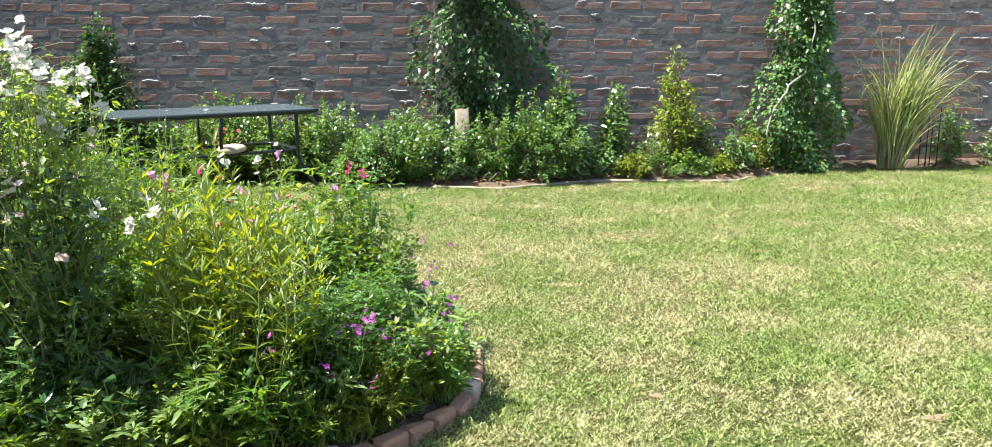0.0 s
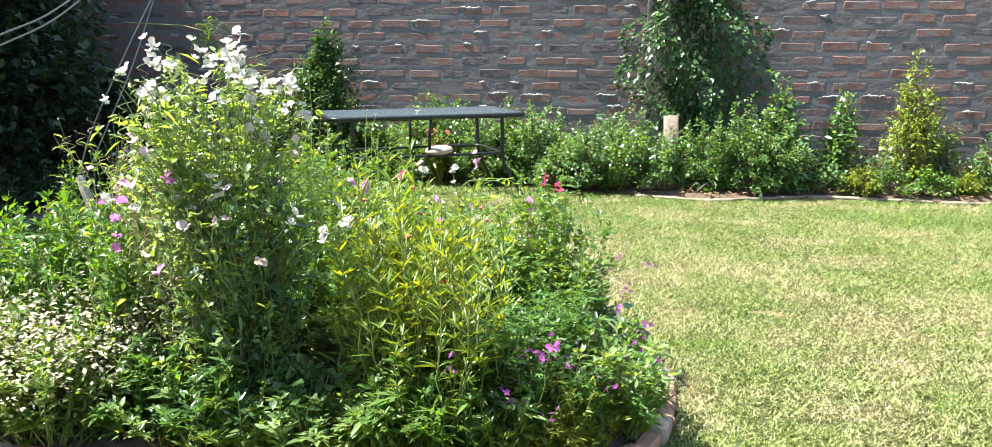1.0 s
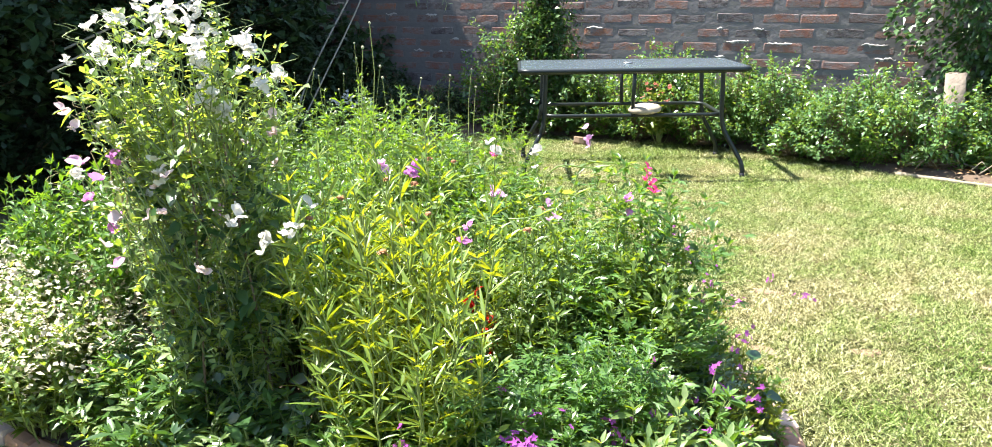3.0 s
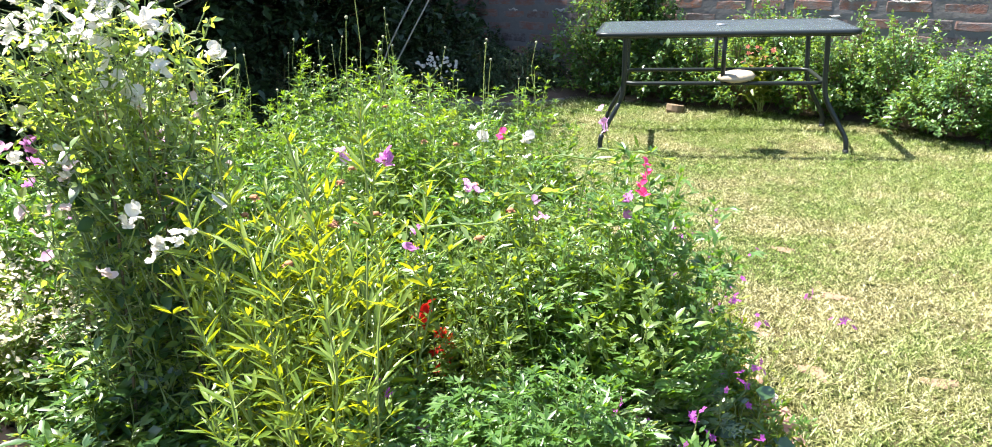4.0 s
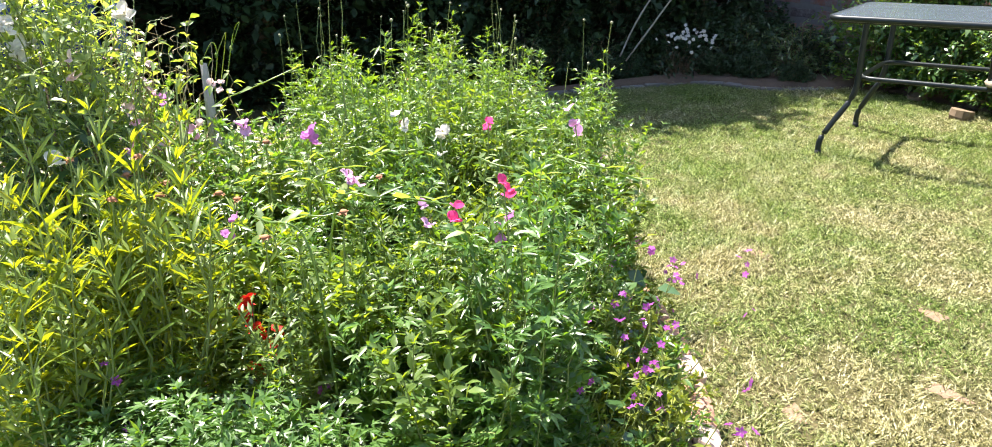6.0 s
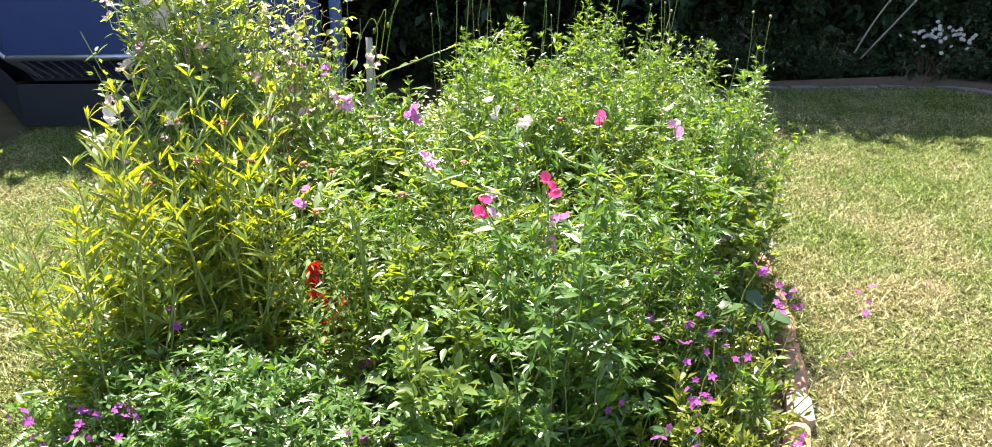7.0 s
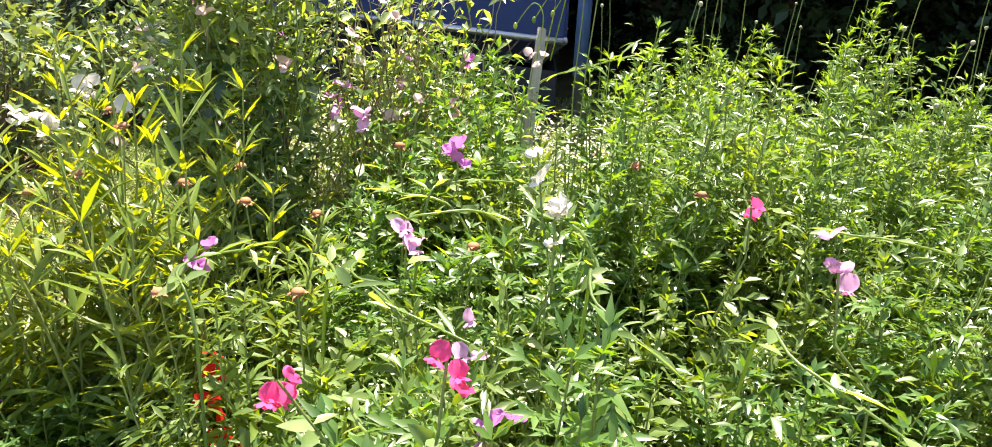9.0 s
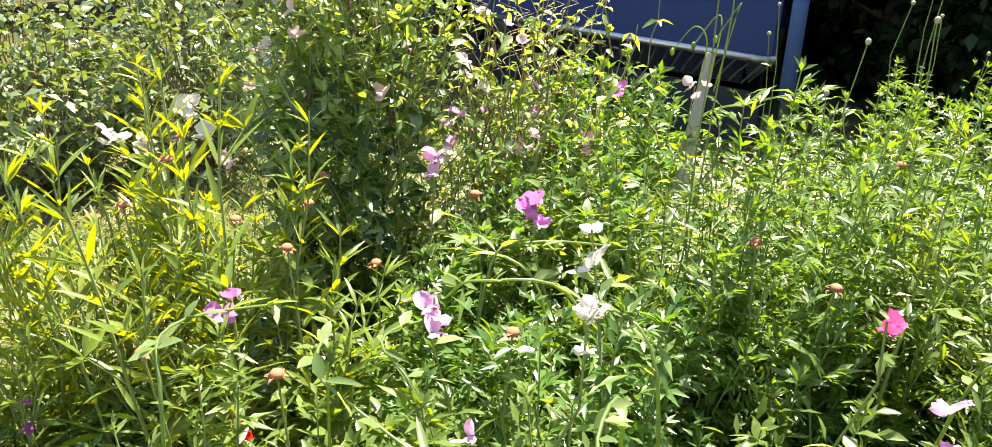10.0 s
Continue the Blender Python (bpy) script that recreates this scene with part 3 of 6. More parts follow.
def wall():
    p = Pile()
    box(p, (-9, WALL_Y, -0.2), (11, WALL_Y + 0.22, 2.05))
    # the face: uneven mortar that laps over the bricks' edges here and there
    xs, zs = np.arange(-6.5, 8.0, 0.024), np.arange(-0.02, 2.06, 0.014)
    gx, gz = np.meshgrid(xs, zs)
    dy = np.array([noise.fractal((x * 5, 3.1, z * 9), 1.0, 2.0, 2) for x, z in zip(gx.ravel(), gz.ravel())])
    row = np.abs(((gz.ravel() - 0.02) / BH) % 1 - 0.5)
    face = np.stack([gx.ravel(), WALL_Y - 0.0022 - 0.0016 * dy + 0.0010 * np.clip((0.36 - row) * 6, 0, 1), gz.ravel()], 1)
    nx = len(xs)
    q = (np.arange(len(zs) - 1)[:, None] * nx + np.arange(nx - 1)[None]).ravel()
    p.add(face, np.concatenate([np.stack([q, q + 1, q + nx + 1], 1), np.stack([q, q + nx + 1, q + nx], 1)]))
    w = tagged(new("wall_north", p.mesh("wall_north", M_MORTAR, True)), "rough garden wall of red and dark bricks in thick grey mortar", "wall", kind="structure")
    variants = [brick_mesh("brick", s, M_BRICK) for s in range(8)]
    meshes = [tri_mesh("brick", v, t, M_BRICK, False) for v, t in variants]
    rest, lumps = Pile(), Pile()
    made = 0
    for row in range(17):
        z = 0.02 + BH * (row + 0.5)
        shift = BW * (0.5 * (row % 2) + rng.uniform(-0.16, 0.16))
        for i in range(56):
            x = -8.8 + shift + BW * i + rng.normal(0, 0.022)
            if x > 10.7:
                continue
            k, out, tilt, zz = int(rng.integers(8)), rng.uniform(0.0025, 0.0055), rng.normal(0, 0.5), z + rng.normal(0, 0.004)
            flip = 180 if rng.random() < 0.5 else 0
            m = pose(x, WALL_Y - out, zz, 0, tilt + flip, 0)
            if -2.6 < x < 3.9 and 3 <= row <= 14 and made < 300:
                part("brick", meshes[k], w, m=m)
                made += 1
            else:
                v, t = variants[k]
                mm = np.array(m)
                rest.add(v @ mm[:3, :3].T + mm[:3, 3], t)
            if rng.random() < 0.20:
                smear(lumps, x + rng.uniform(-0.10, 0.10), zz + BH * 0.5 - rng.uniform(0.014, 0.030), rng.uniform(0.05, 0.22))
    tagged(part("bricks", rest.mesh("bricks", M_BRICK, False), w), kind="stuff")
    tagged(part("mortar_smears", lumps.mesh("mortar_smears", M_SMEAR, True), w, "mortar squeezed out over the bricks, the sun on it put into its pale colour"), kind="stuff")
    q = Pile()
    box(q, (0.46, WALL_Y - 0.12, -0.1), (1.08, WALL_Y, 2.15), 0.004)
    tagged(new("wall_pier", q.mesh("wall_pier", M_MORTAR, False)), "grey mortared pier of the garden wall", "wall", kind="structure")
    for name, lo, hi in (("wall_east", (10.8, -8, -0.2), (11.0, WALL_Y, 2.05)), ("wall_south", (-10, -8.2, -0.2), (11, -8, 2.6)), ("wall_west", (-10.2, -8, -0.2), (-10, WALL_Y, 2.0))):
        q = Pile()
        box(q, lo, hi)
        tagged(new(name, q.mesh(name, M_PLASTER, False)), "plain plastered garden wall", "wall", kind="structure")


# ---------------------------------------------------------------- bed and edging
def bed():
    p = Pile()
    n = len(OUTLINE)
    c = OUTLINE.mean(0)
    rings = []
    for k, (s, z) in enumerate(((0.975, -0.02), (0.955, 0.035), (0.8, 0.06), (0.5, 0.10), (0.2, 0.11))):
        ring = c + (OUTLINE - c) * s
        rings.append(np.c_[ring, np.full(n, z) + (rng.normal(0, 0.008, n) if k else 0)])
    v = np.concatenate(rings + [[(*c, 0.11)]])
    t = []
    for k in range(4):
        for i in range(n):
            a, b = k * n + i, k * n + (i + 1) % n
            t += [(a, b, b + n), (a, b + n, a + n)]
    t += [(4 * n + i, 4 * n + (i + 1) % n, 5 * n) for i in range(n)]
    p.add(v, t)
    tagged(new("bed_soil", p.mesh("bed_soil", M_SOIL)), "dark crumbly soil of the island flower bed", "soil", kind="structure")
    # bricks laid flat along the outline
    root = thing("brick_edging", "curved edging of worn bricks laid round the flower bed", "edging", kind="structure")
    line = np.concatenate([OUTLINE, OUTLINE[:1]])
    s = np.r_[0, np.cumsum(np.hypot(*np.diff(line, axis=0).T))]
    meshes = []
    for k in range(6):
        q = Pile()
        box(q, (-0.0570, -0.031, -0.06), (0.0570, 0.031, 0.038 + 0.004 * (k % 3)), 0.003, 0.010)
        meshes.append(q.mesh("brick", M_EDGEGLARE if k in (2, 4) else M_EDGE, False))
    d = 0.0
    while d < s[-1] - 0.1:
        step = 0.116
        x, y = np.interp(d, s, line[:, 0]), np.interp(d, s, line[:, 1])
        x2, y2 = np.interp(d + 0.1, s, line[:, 0]), np.interp(d + 0.1, s, line[:, 1])
        # more of the bricks painted with glare past y = 3.35
        part("brick", meshes[int(rng.integers(6)) if y > 3.35 else int(rng.integers(4))], root, m=pose(x, y, rng.normal(0.008, 0.004), rng.normal(0, 3), rng.normal(0, 2.5), math.degrees(math.atan2(y2 - y, x2 - x)) + rng.normal(0, 3)))
        d += step


# ---------------------------------------------------------------- garden table
def table():
    c, turn = (-1.42, 7.05), 29.0
    t = thing("garden_table", "dark green metal garden table with a pebbled glass top", "table", (*c, 0), turn)
    hl, hw, top = 0.80, 0.42, 0.78

    def loop(u, v, z, r, n=7):
        pts = []
        for cx, cy, a0 in ((u - r, v - r, 0), (-u + r, v - r, 90), (-u + r, -v + r, 180), (u - r, -v + r, 270)):
            pts += [(cx + r * math.cos(radians(a0 + a)), cy + r * math.sin(radians(a0 + a)), z) for a in np.linspace(0, 90, n)]
        return np.array(pts + pts[:1])

    p = Pile()
    tube(p, loop(hl, hw, top - 0.016, 0.07), 0.017, sides=8)
    tube(p, loop(hl - 0.02, hw - 0.02, top - 0.03, 0.06), 0.012, sides=6)
    part("top_frame", p.mesh("top_frame", M_IRON), t, "dark metal rim of the table top")
    p = Pile()
    pts = loop(hl - 0.006, hw - 0.006, top, 0.065, 5)[:-1]
    n = len(pts)
    v = np.concatenate([pts, pts - (0, 0, 0.006), [(0, 0, top), (0, 0, top - 0.006)]])
    tr = []
    for i in range(n):
        j = (i + 1) % n
        tr += [(i, j, 2 * n), (n + j, n + i, 2 * n + 1), (i, n + i, n + j), (i, n + j, j)]
    p.add(v, tr)
    part("glass_top", p.mesh("glass_top", M_GLASS, False), t, "grey pebbled glass table top").visible_shadow = False
    p = Pile()
    tube(p, [(0, 0, top + 0.001), (0, 0, top + 0.008)], 0.035, sides=12, cap=True)
    part("parasol_ring", p.mesh("parasol_ring", M_STEEL), t, "pale ring of the parasol hole")
    for su in (-1, 1):
        for sv in (-1, 1):
            p = Pile()
            tube(p, curve_pts([(su * 0.62, sv * 0.35, top - 0.03), (su * 0.625, sv * 0.345, 0.6), (su * 0.63, sv * 0.335, 0.44), (su * 0.65, sv * 0.34, 0.33),
                               (su * 0.725, sv * 0.375, 0.19), (su * 0.773, sv * 0.405, 0.09), (su * 0.777, sv * 0.41, 0.0)], 5), 0.0165, sides=8, cap=True)
            leg = part("leg", p.mesh("leg", M_IRON), t)
            p = Pile()
            tube(p, [(su * 0.777, sv * 0.41, 0.0), (su * 0.777, sv * 0.41, 0.03)], 0.019, sides=8, cap=True)
            part("foot_cap", p.mesh("foot_cap", M_MAT), leg)
    p = Pile()
    tube(p, loop(0.635, 0.325, 0.44, 0.09), 0.013, sides=8)
    part("stretcher", p.mesh("stretcher", M_IRON), t)
    for sv in (-1, 1):
        p = Pile()
        tube(p, [(0, sv * 0.325, 0.43), (0, sv * 0.35, 0.6), (0, sv * 0.39, top - 0.03)], 0.014, sides=8, cap=True)
        part("centre_post", p.mesh("centre_post", M_IRON), t)
    # a pale parasol base lid lying across the stretcher
    q = Pile()
    k = 14
    a = np.arange(k) / k * 2 * np.pi
    prof = [(0.0, 0.046), (0.05, 0.045), (0.095, 0.034), (0.115, 0.012), (0.108, -0.006), (0.07, -0.018), (0.0, -0.02)]
    v = np.concatenate([np.c_[r * np.cos(a) * 1.05, r * np.sin(a) * 0.9, np.full(k, z)] for r, z in prof])
    tr = []
    for i in range(len(prof) - 1):
        for j in range(k):
            b = (j + 1) % k
            tr += [(i * k + j, (i + 1) * k + j, (i + 1) * k + b), (i * k + j, (i + 1) * k + b, i * k + b)]
    q.add(v, tr)
    th = math.radians(turn)
    ob = new("stone", q.mesh("stone", M_SANDSTONE))
    off = (0.09, -0.30)
    ob.matrix_basis = pose(c[0] + off[0] * math.cos(th) - off[1] * math.sin(th), c[1] + off[0] * math.sin(th) + off[1] * math.cos(th), 0.470, 4, -3, turn)
    tagged(ob, "smooth pale flat stone resting on the table's lower rails", "stone")


# ---------------------------------------------------------------- plants: parts of them
def twisted(base, tip, wob=0.02, n=5):
    base, tip = np.asarray(base, float), np.asarray(tip, float)
    t = np.linspace(0, 1, n)[:, None]
    return base + (tip - base) * t + rng.normal(0, wob, (n, 3)) * np.sin(np.pi * t)


def around(n, tilt=0.5, spread=0.25):
    """Directions round a stem; tilt: how far they rise."""
    a = rng.uniform(0, 2 * np.pi, n)
    return unit(np.stack([np.cos(a), np.sin(a), np.full(n, tilt) + rng.normal(0, spread, n)], 1))


def lance_plant(h, stems=3):
    """Upright stems set with whorls of long narrow leaves."""
    st, lf = Pile(), Pile()
    for k in range(stems):
        a = rng.uniform(0, 2 * np.pi)
        base = np.array((0.03 * math.cos(a), 0.03 * math.sin(a), 0))
        hh = h * rng.uniform(0.72, 1.05)
        tip = base + (0.10 * math.cos(a), 0.10 * math.sin(a), hh)
        pts = twisted(base, tip, 0.012, 7)
        tube(st, pts, 0.0035, 0.0015, 4)
        levels = int(hh / 0.052)
        for i in range(levels):
            f = (i + 1.2) / (levels + 0.6)
            at = np.array([np.interp(f, np.linspace(0, 1, 7), pts[:, j]) for j in range(3)])
            m = 3 if i < levels - 2 else 5
            L = (0.082 if f < 0.9 else 0.058) * rng.uniform(0.7, 1.25, m)
            leaves(lf, np.tile(at, (m, 1)), around(m, 0.35 + 0.9 * f * f, 0.2), L, L * 0.104, rng.uniform(0.05, 0.3), 0.35)
            if rng.random() < 0.5 and 0.2 < f < 0.85:
                d = around(1, 1.0)[0] * 0.06
                tube(st, [at, at + d], 0.0018, 0.001, 3)
                leaves(lf, np.tile(at + d, (5, 1)), around(5, 0.9, 0.3), 0.05, 0.010, 0.15, 0.3)
    return st, lf


def leafy_plant(h, spread, stems=9, leaf=0.04, ratio=0.32, per=22, full=False, tufts=True, cut=False):
    """A bushy herb: stems that branch and carry many small leaves; cut: each leaf is split into three narrow lobes."""
    st, lf = Pile(), Pile()
    for k in range(stems):
        a, r = rng.uniform(0, 2 * np.pi), spread * math.sqrt(rng.random())
        hh = h * rng.uniform(0.7, 1.08) * (1 - 0.35 * (r / spread) ** 2)
        tip = np.array((r * math.cos(a), r * math.sin(a), hh))
        pts = twisted((tip[0] * 0.25, tip[1] * 0.25, 0), tip, 0.014, 6)
        tube(st, pts, 0.003, 0.0012, 3)
        f = np.sqrt(rng.uniform(0.06, 1.0, per))
        at = np.stack([np.interp(f, np.linspace(0, 1, 6), pts[:, j]) for j in range(3)], 1)
        side = rng.random(per) < 0.6
        d = around(per, 0.75, 0.45)
        at2 = at + d * (rng.uniform(0.01, 0.055, per) * side)[:, None]
        L = leaf * rng.uniform(0.42, 1.5, per)
        d2 = unit(d + rng.normal(0, 0.35, (per, 3)))
        if cut:
            across = unit(np.cross(d2, (0, 0, 1)))
            for turn, size in ((0.0, 1.15), (0.75, 0.72), (-0.75, 0.72)):
                leaves(lf, at2 + d2 * (0.25 * L if turn else 0 * L)[:, None], unit(d2 + across * turn), L * size, L * ratio * 0.62, 0.2, 0.3, full=False)
        else:
            leaves(lf, at2, d2, L, L * ratio, 0.2, 0.3, full=full)
        leaves(lf, at, d, L, L * ratio, 0.25, 0.3, full=full and not cut)
        if tufts:
            leaves(lf, np.tile(tip, (6, 1)), around(6, 1.0, 0.4), leaf * 0.8, leaf * ratio * 0.8, 0.1, 0.3, full=full)
    return st, lf


def pinnate_plant(h, spread, fronds=26):
    """Grey-green cut leaves: paired leaflets along a midrib."""
    st, lf = Pile(), Pile()
    for k in range(fronds):
        d = around(1, rng.uniform(0.3, 1.5))[0]
        base = np.array((0, 0, h * rng.uniform(0.15, 0.7))) + d * rng.uniform(0.01, 0.05)
        L = spread * rng.uniform(0.45, 0.85)
        f = np.linspace(0, 1, 7)[:, None]
        pts = base + d * L * f + np.array((0, 0, -0.25 * L)) * f * f
        tube(st, pts, 0.002, 0.001, 3)
        side = unit(np.cross(d, (0, 0, 1)))
        for i in range(2, 7):
            w = L * 0.34 * (1.0 - 0.45 * abs(i - 4) / 3)
            for s in (-1, 1):
                leaves(lf, pts[i : i + 1], [d * 0.6 + side * s + rng.normal(0, 0.12, 3)], w, w * 0.36, 0.1, 0.2, full=False)
        leaves(lf, pts[-1:], [d], L * 0.28, L * 0.12, 0.1, 0.2, full=False)
    return st, lf


def broad_plant(h, spread, count=26, leaf=0.09):
    st, lf = Pile(), Pile()
    for k in range(count):
        a, r = rng.uniform(0, 2 * np.pi), spread * math.sqrt(rng.random())
        tip = np.array((r * math.cos(a), r * math.sin(a), h * rng.uniform(0.25, 1.0)))
        tube(st, twisted((tip[0] * 0.2, tip[1] * 0.2, 0), tip, 0.01, 4), 0.0028, 0.0016, 3)
        L = leaf * rng.uniform(0.6, 1.25)
        leaves(lf, tip[None], around(1, 0.1, 0.35), L, L * 0.72, 0.3, 0.18)
    return st, lf


def shrub(rx, ry, rz, twigs=70, per=16, leaf=0.05, ratio=0.5, z0=0.0, full=False, taper=0.0):
    """A woody bush: twigs from the ground to an uneven crown, leaves clustered on their outer half."""
    st, lf = Pile(), Pile()
    ph = rng.uniform(0, 6.28, 4)
    for k in range(twigs):
        a, u = rng.uniform(0, 2 * np.pi), rng.random()
        z = u
        r = (1 - taper * z) * math.sqrt(max(0.0, 1 - (2 * z - 0.75) ** 2 * 0.6)) * rng.uniform(0.42, 1.08)
        r *= 1 + 0.22 * math.sin(3 * a + ph[0]) * math.sin(5 * z + ph[1])
        tip = np.array((rx * r * math.cos(a), ry * r * math.sin(a), z0 + rz * (0.08 + 0.92 * z) * (1 + 0.1 * math.sin(2 * a + ph[2])) * rng.uniform(0.8, 1.18)))
        base = np.array((tip[0] * 0.15, tip[1] * 0.15, max(0.0, tip[2] * 0.35 - 0.1)))
        pts = twisted(base, tip, 0.02, 5)
        tube(st, pts, 0.005, 0.0016, 3)
        f = 1 - rng.random(per) ** 1.6 * 0.45
        at = np.stack([np.interp(f, np.linspace(0, 1, 5), pts[:, j]) for j in range(3)], 1) + rng.normal(0, leaf * 0.45, (per, 3))
        out = unit(np.array((tip[0] / rx, tip[1] / ry, 0.35)) + 1e-6)
        d = unit(out + rng.normal(0, 0.75, (per, 3)))
        L = leaf * rng.uniform(0.6, 1.25, per)
        leaves(lf, at, d, L, L * ratio, 0.25, 0.2, up=unit(rng.normal(0, 0.45, (per, 3)) + (-0.25, -0.1, 1)), full=full)
    return st, lf


def greenery(t, st, lf, stem_mat, leaf_mat_):
    tagged(part("stem", st.mesh("stem", stem_mat), t), kind="stuff")
    tagged(part("foliage", lf.mesh("foliage", leaf_mat_), t), kind="stuff")


def build(name, label, category, made, stem_mat, leaf_mat_, group="", at=(0, 0, 0), turn=0.0, size=1.0):
    st, lf = made
    t = thing(name, label, category, at, turn, group, size=size)
    greenery(t, st, lf, stem_mat, leaf_mat_)
    return t


# ---------------------------------------------------------------- flowers
def sweet_pea(s=0.02):
    """Standard petal standing up, two wings and a keel."""
    p = Pile()

    def petal(w, h, curl, m, n=6):
        v, t = [], []
        for i in range(5):
            f = i / 4
            for j in range(n + 1):
                g = j / n * 2 - 1
                ww = w * math.sin(math.pi * (0.12 + 0.76 * f)) ** 0.7
                v.append(m @ Vector((g * ww, curl * (f * f) * h - 0.35 * w * g * g + 0.20 * w * f * math.sin(8 * g + 4 * f), f * h)))
        for i in range(4):
            for j in range(n):
                a = i * (n + 1) + j
                t += [(a, a + 1, a + n + 2), (a, a + n + 2, a + n + 1)]
        p.add(np.array([q[:] for q in v]), t)

    petal(s * 0.95, s * 1.5, 0.35, pose(0, 0, 0, -12, 0, 0))
    petal(s * 0.5, s * 1.05, -0.3, pose(s * 0.18, -s * 0.15, 0, 62, 18, 25), 4)
    petal(s * 0.5, s * 1.05, -0.3, pose(-s * 0.18, -s * 0.15, 0, 62, -18, -25), 4)
    petal(s * 0.28, s * 0.8, -0.4, pose(0, -s * 0.2, 0, 70, 0, 0), 3)
    return p


def five_petals(s=0.013, count=5, tilt=0.35):
    p = Pile()
    a = np.arange(count) / count * 2 * np.pi + rng.uniform(0, 1)
    d = np.stack([np.cos(a), np.sin(a), np.full(count, tilt)], 1)
    leaves(p, np.zeros((count, 3)), d, s * rng.uniform(0.85, 1.1, count), s * 0.58, 0.2, 0.2, up=(0, 0, 1), belly=0.62)
    return p


PEA = {k: [sweet_pea(0.0125 + 0.0018 * i).mesh("flower", m) for i in range(3)] for k, m in
       (("white", P_WHITE), ("blush", P_BLUSH), ("purple", P_PURPLE), ("lilac", P_LILAC), ("pink", P_PINK))}


def pea_cluster(root, at, colour, count=2, size=1.0):
    """A few sweet pea flowers at the end of one stalk, in the root's own coordinates."""
    for k in range(count):
        off = rng.normal(0, 0.011 * size, 3) * (1, 1, 1.7)
        m = pose(at[0] + off[0], at[1] + off[1], at[2] + off[2] - 0.01, rng.normal(-8, 18), rng.normal(0, 18), rng.uniform(0, 360)) @ Matrix.Scale(size * rng.uniform(0.85, 1.15), 4)
        part("flower", PEA[colour][int(rng.integers(3))], root, {"white": "white sweet pea bloom", "blush": "fading blush bloom", "purple": "purple sweet pea bloom",
                                                               "lilac": "lilac sweet pea bloom", "pink": "bright pink sweet pea bloom"}[colour], m)


# ---------------------------------------------------------------- the island bed's plants
def spots(n, xr, yr, gap, margin=0.05, ok=None):
    out = []
    for _ in range(n * 60):
        if len(out) == n:
            break
        x, y = rng.uniform(*xr), rng.uniform(*yr)
        if inside(x, y, margin) and (ok is None or ok(x, y)) and all(math.hypot(x - a, y - b) > gap for a, b in out):
            out.append((x, y))
    return out


def scatter(protos, places, tall=(0.85, 1.15), z=0.05, size=(0.9, 1.1), low=None):
    """Copies of a few plants at given places; low: a stretch of x in which they stay shorter."""
    for k, (x, y) in enumerate(places):
        proto, h = protos[k % len(protos)], rng.uniform(*tall)
        if low and low[0] < x < low[1]:
            h *= 0.8
        m = placed(x, y, z, rng.uniform(0, 360), rng.uniform(*size), h, (rng.normal(0, 4), rng.normal(0, 4)))
        if k < len(protos):
            proto.matrix_basis = m
        else:
            ob = copy_thing(proto, m)
            ob.matrix_basis = m


def seed_stalks(root, count, h0, h1, r, mat=None, knob=0.008):
    """Thin bare stalks with round seed heads standing over a plant."""
    st, kn = Pile(), Pile()
    for k in range(count):
        a, q = rng.uniform(0, 2 * np.pi), r * math.sqrt(rng.random())
        tip = np.array((q * math.cos(a), q * math.sin(a), rng.uniform(h0, h1)))
        tube(st, twisted(tip * (0.8, 0.8, 0.45), tip, 0.015, 5), 0.0018, 0.0012, 3)
        ball(kn, tip, knob * rng.uniform(0.7, 1.2), 1.0, 4, 6)
    tagged(part("stalk", st.mesh("stalk", M_STEM), root), kind="stuff")
    tagged(part("seed_head", kn.mesh("seed_head", mat or M_SEED), root, "small round dry seed heads"), kind="stuff")


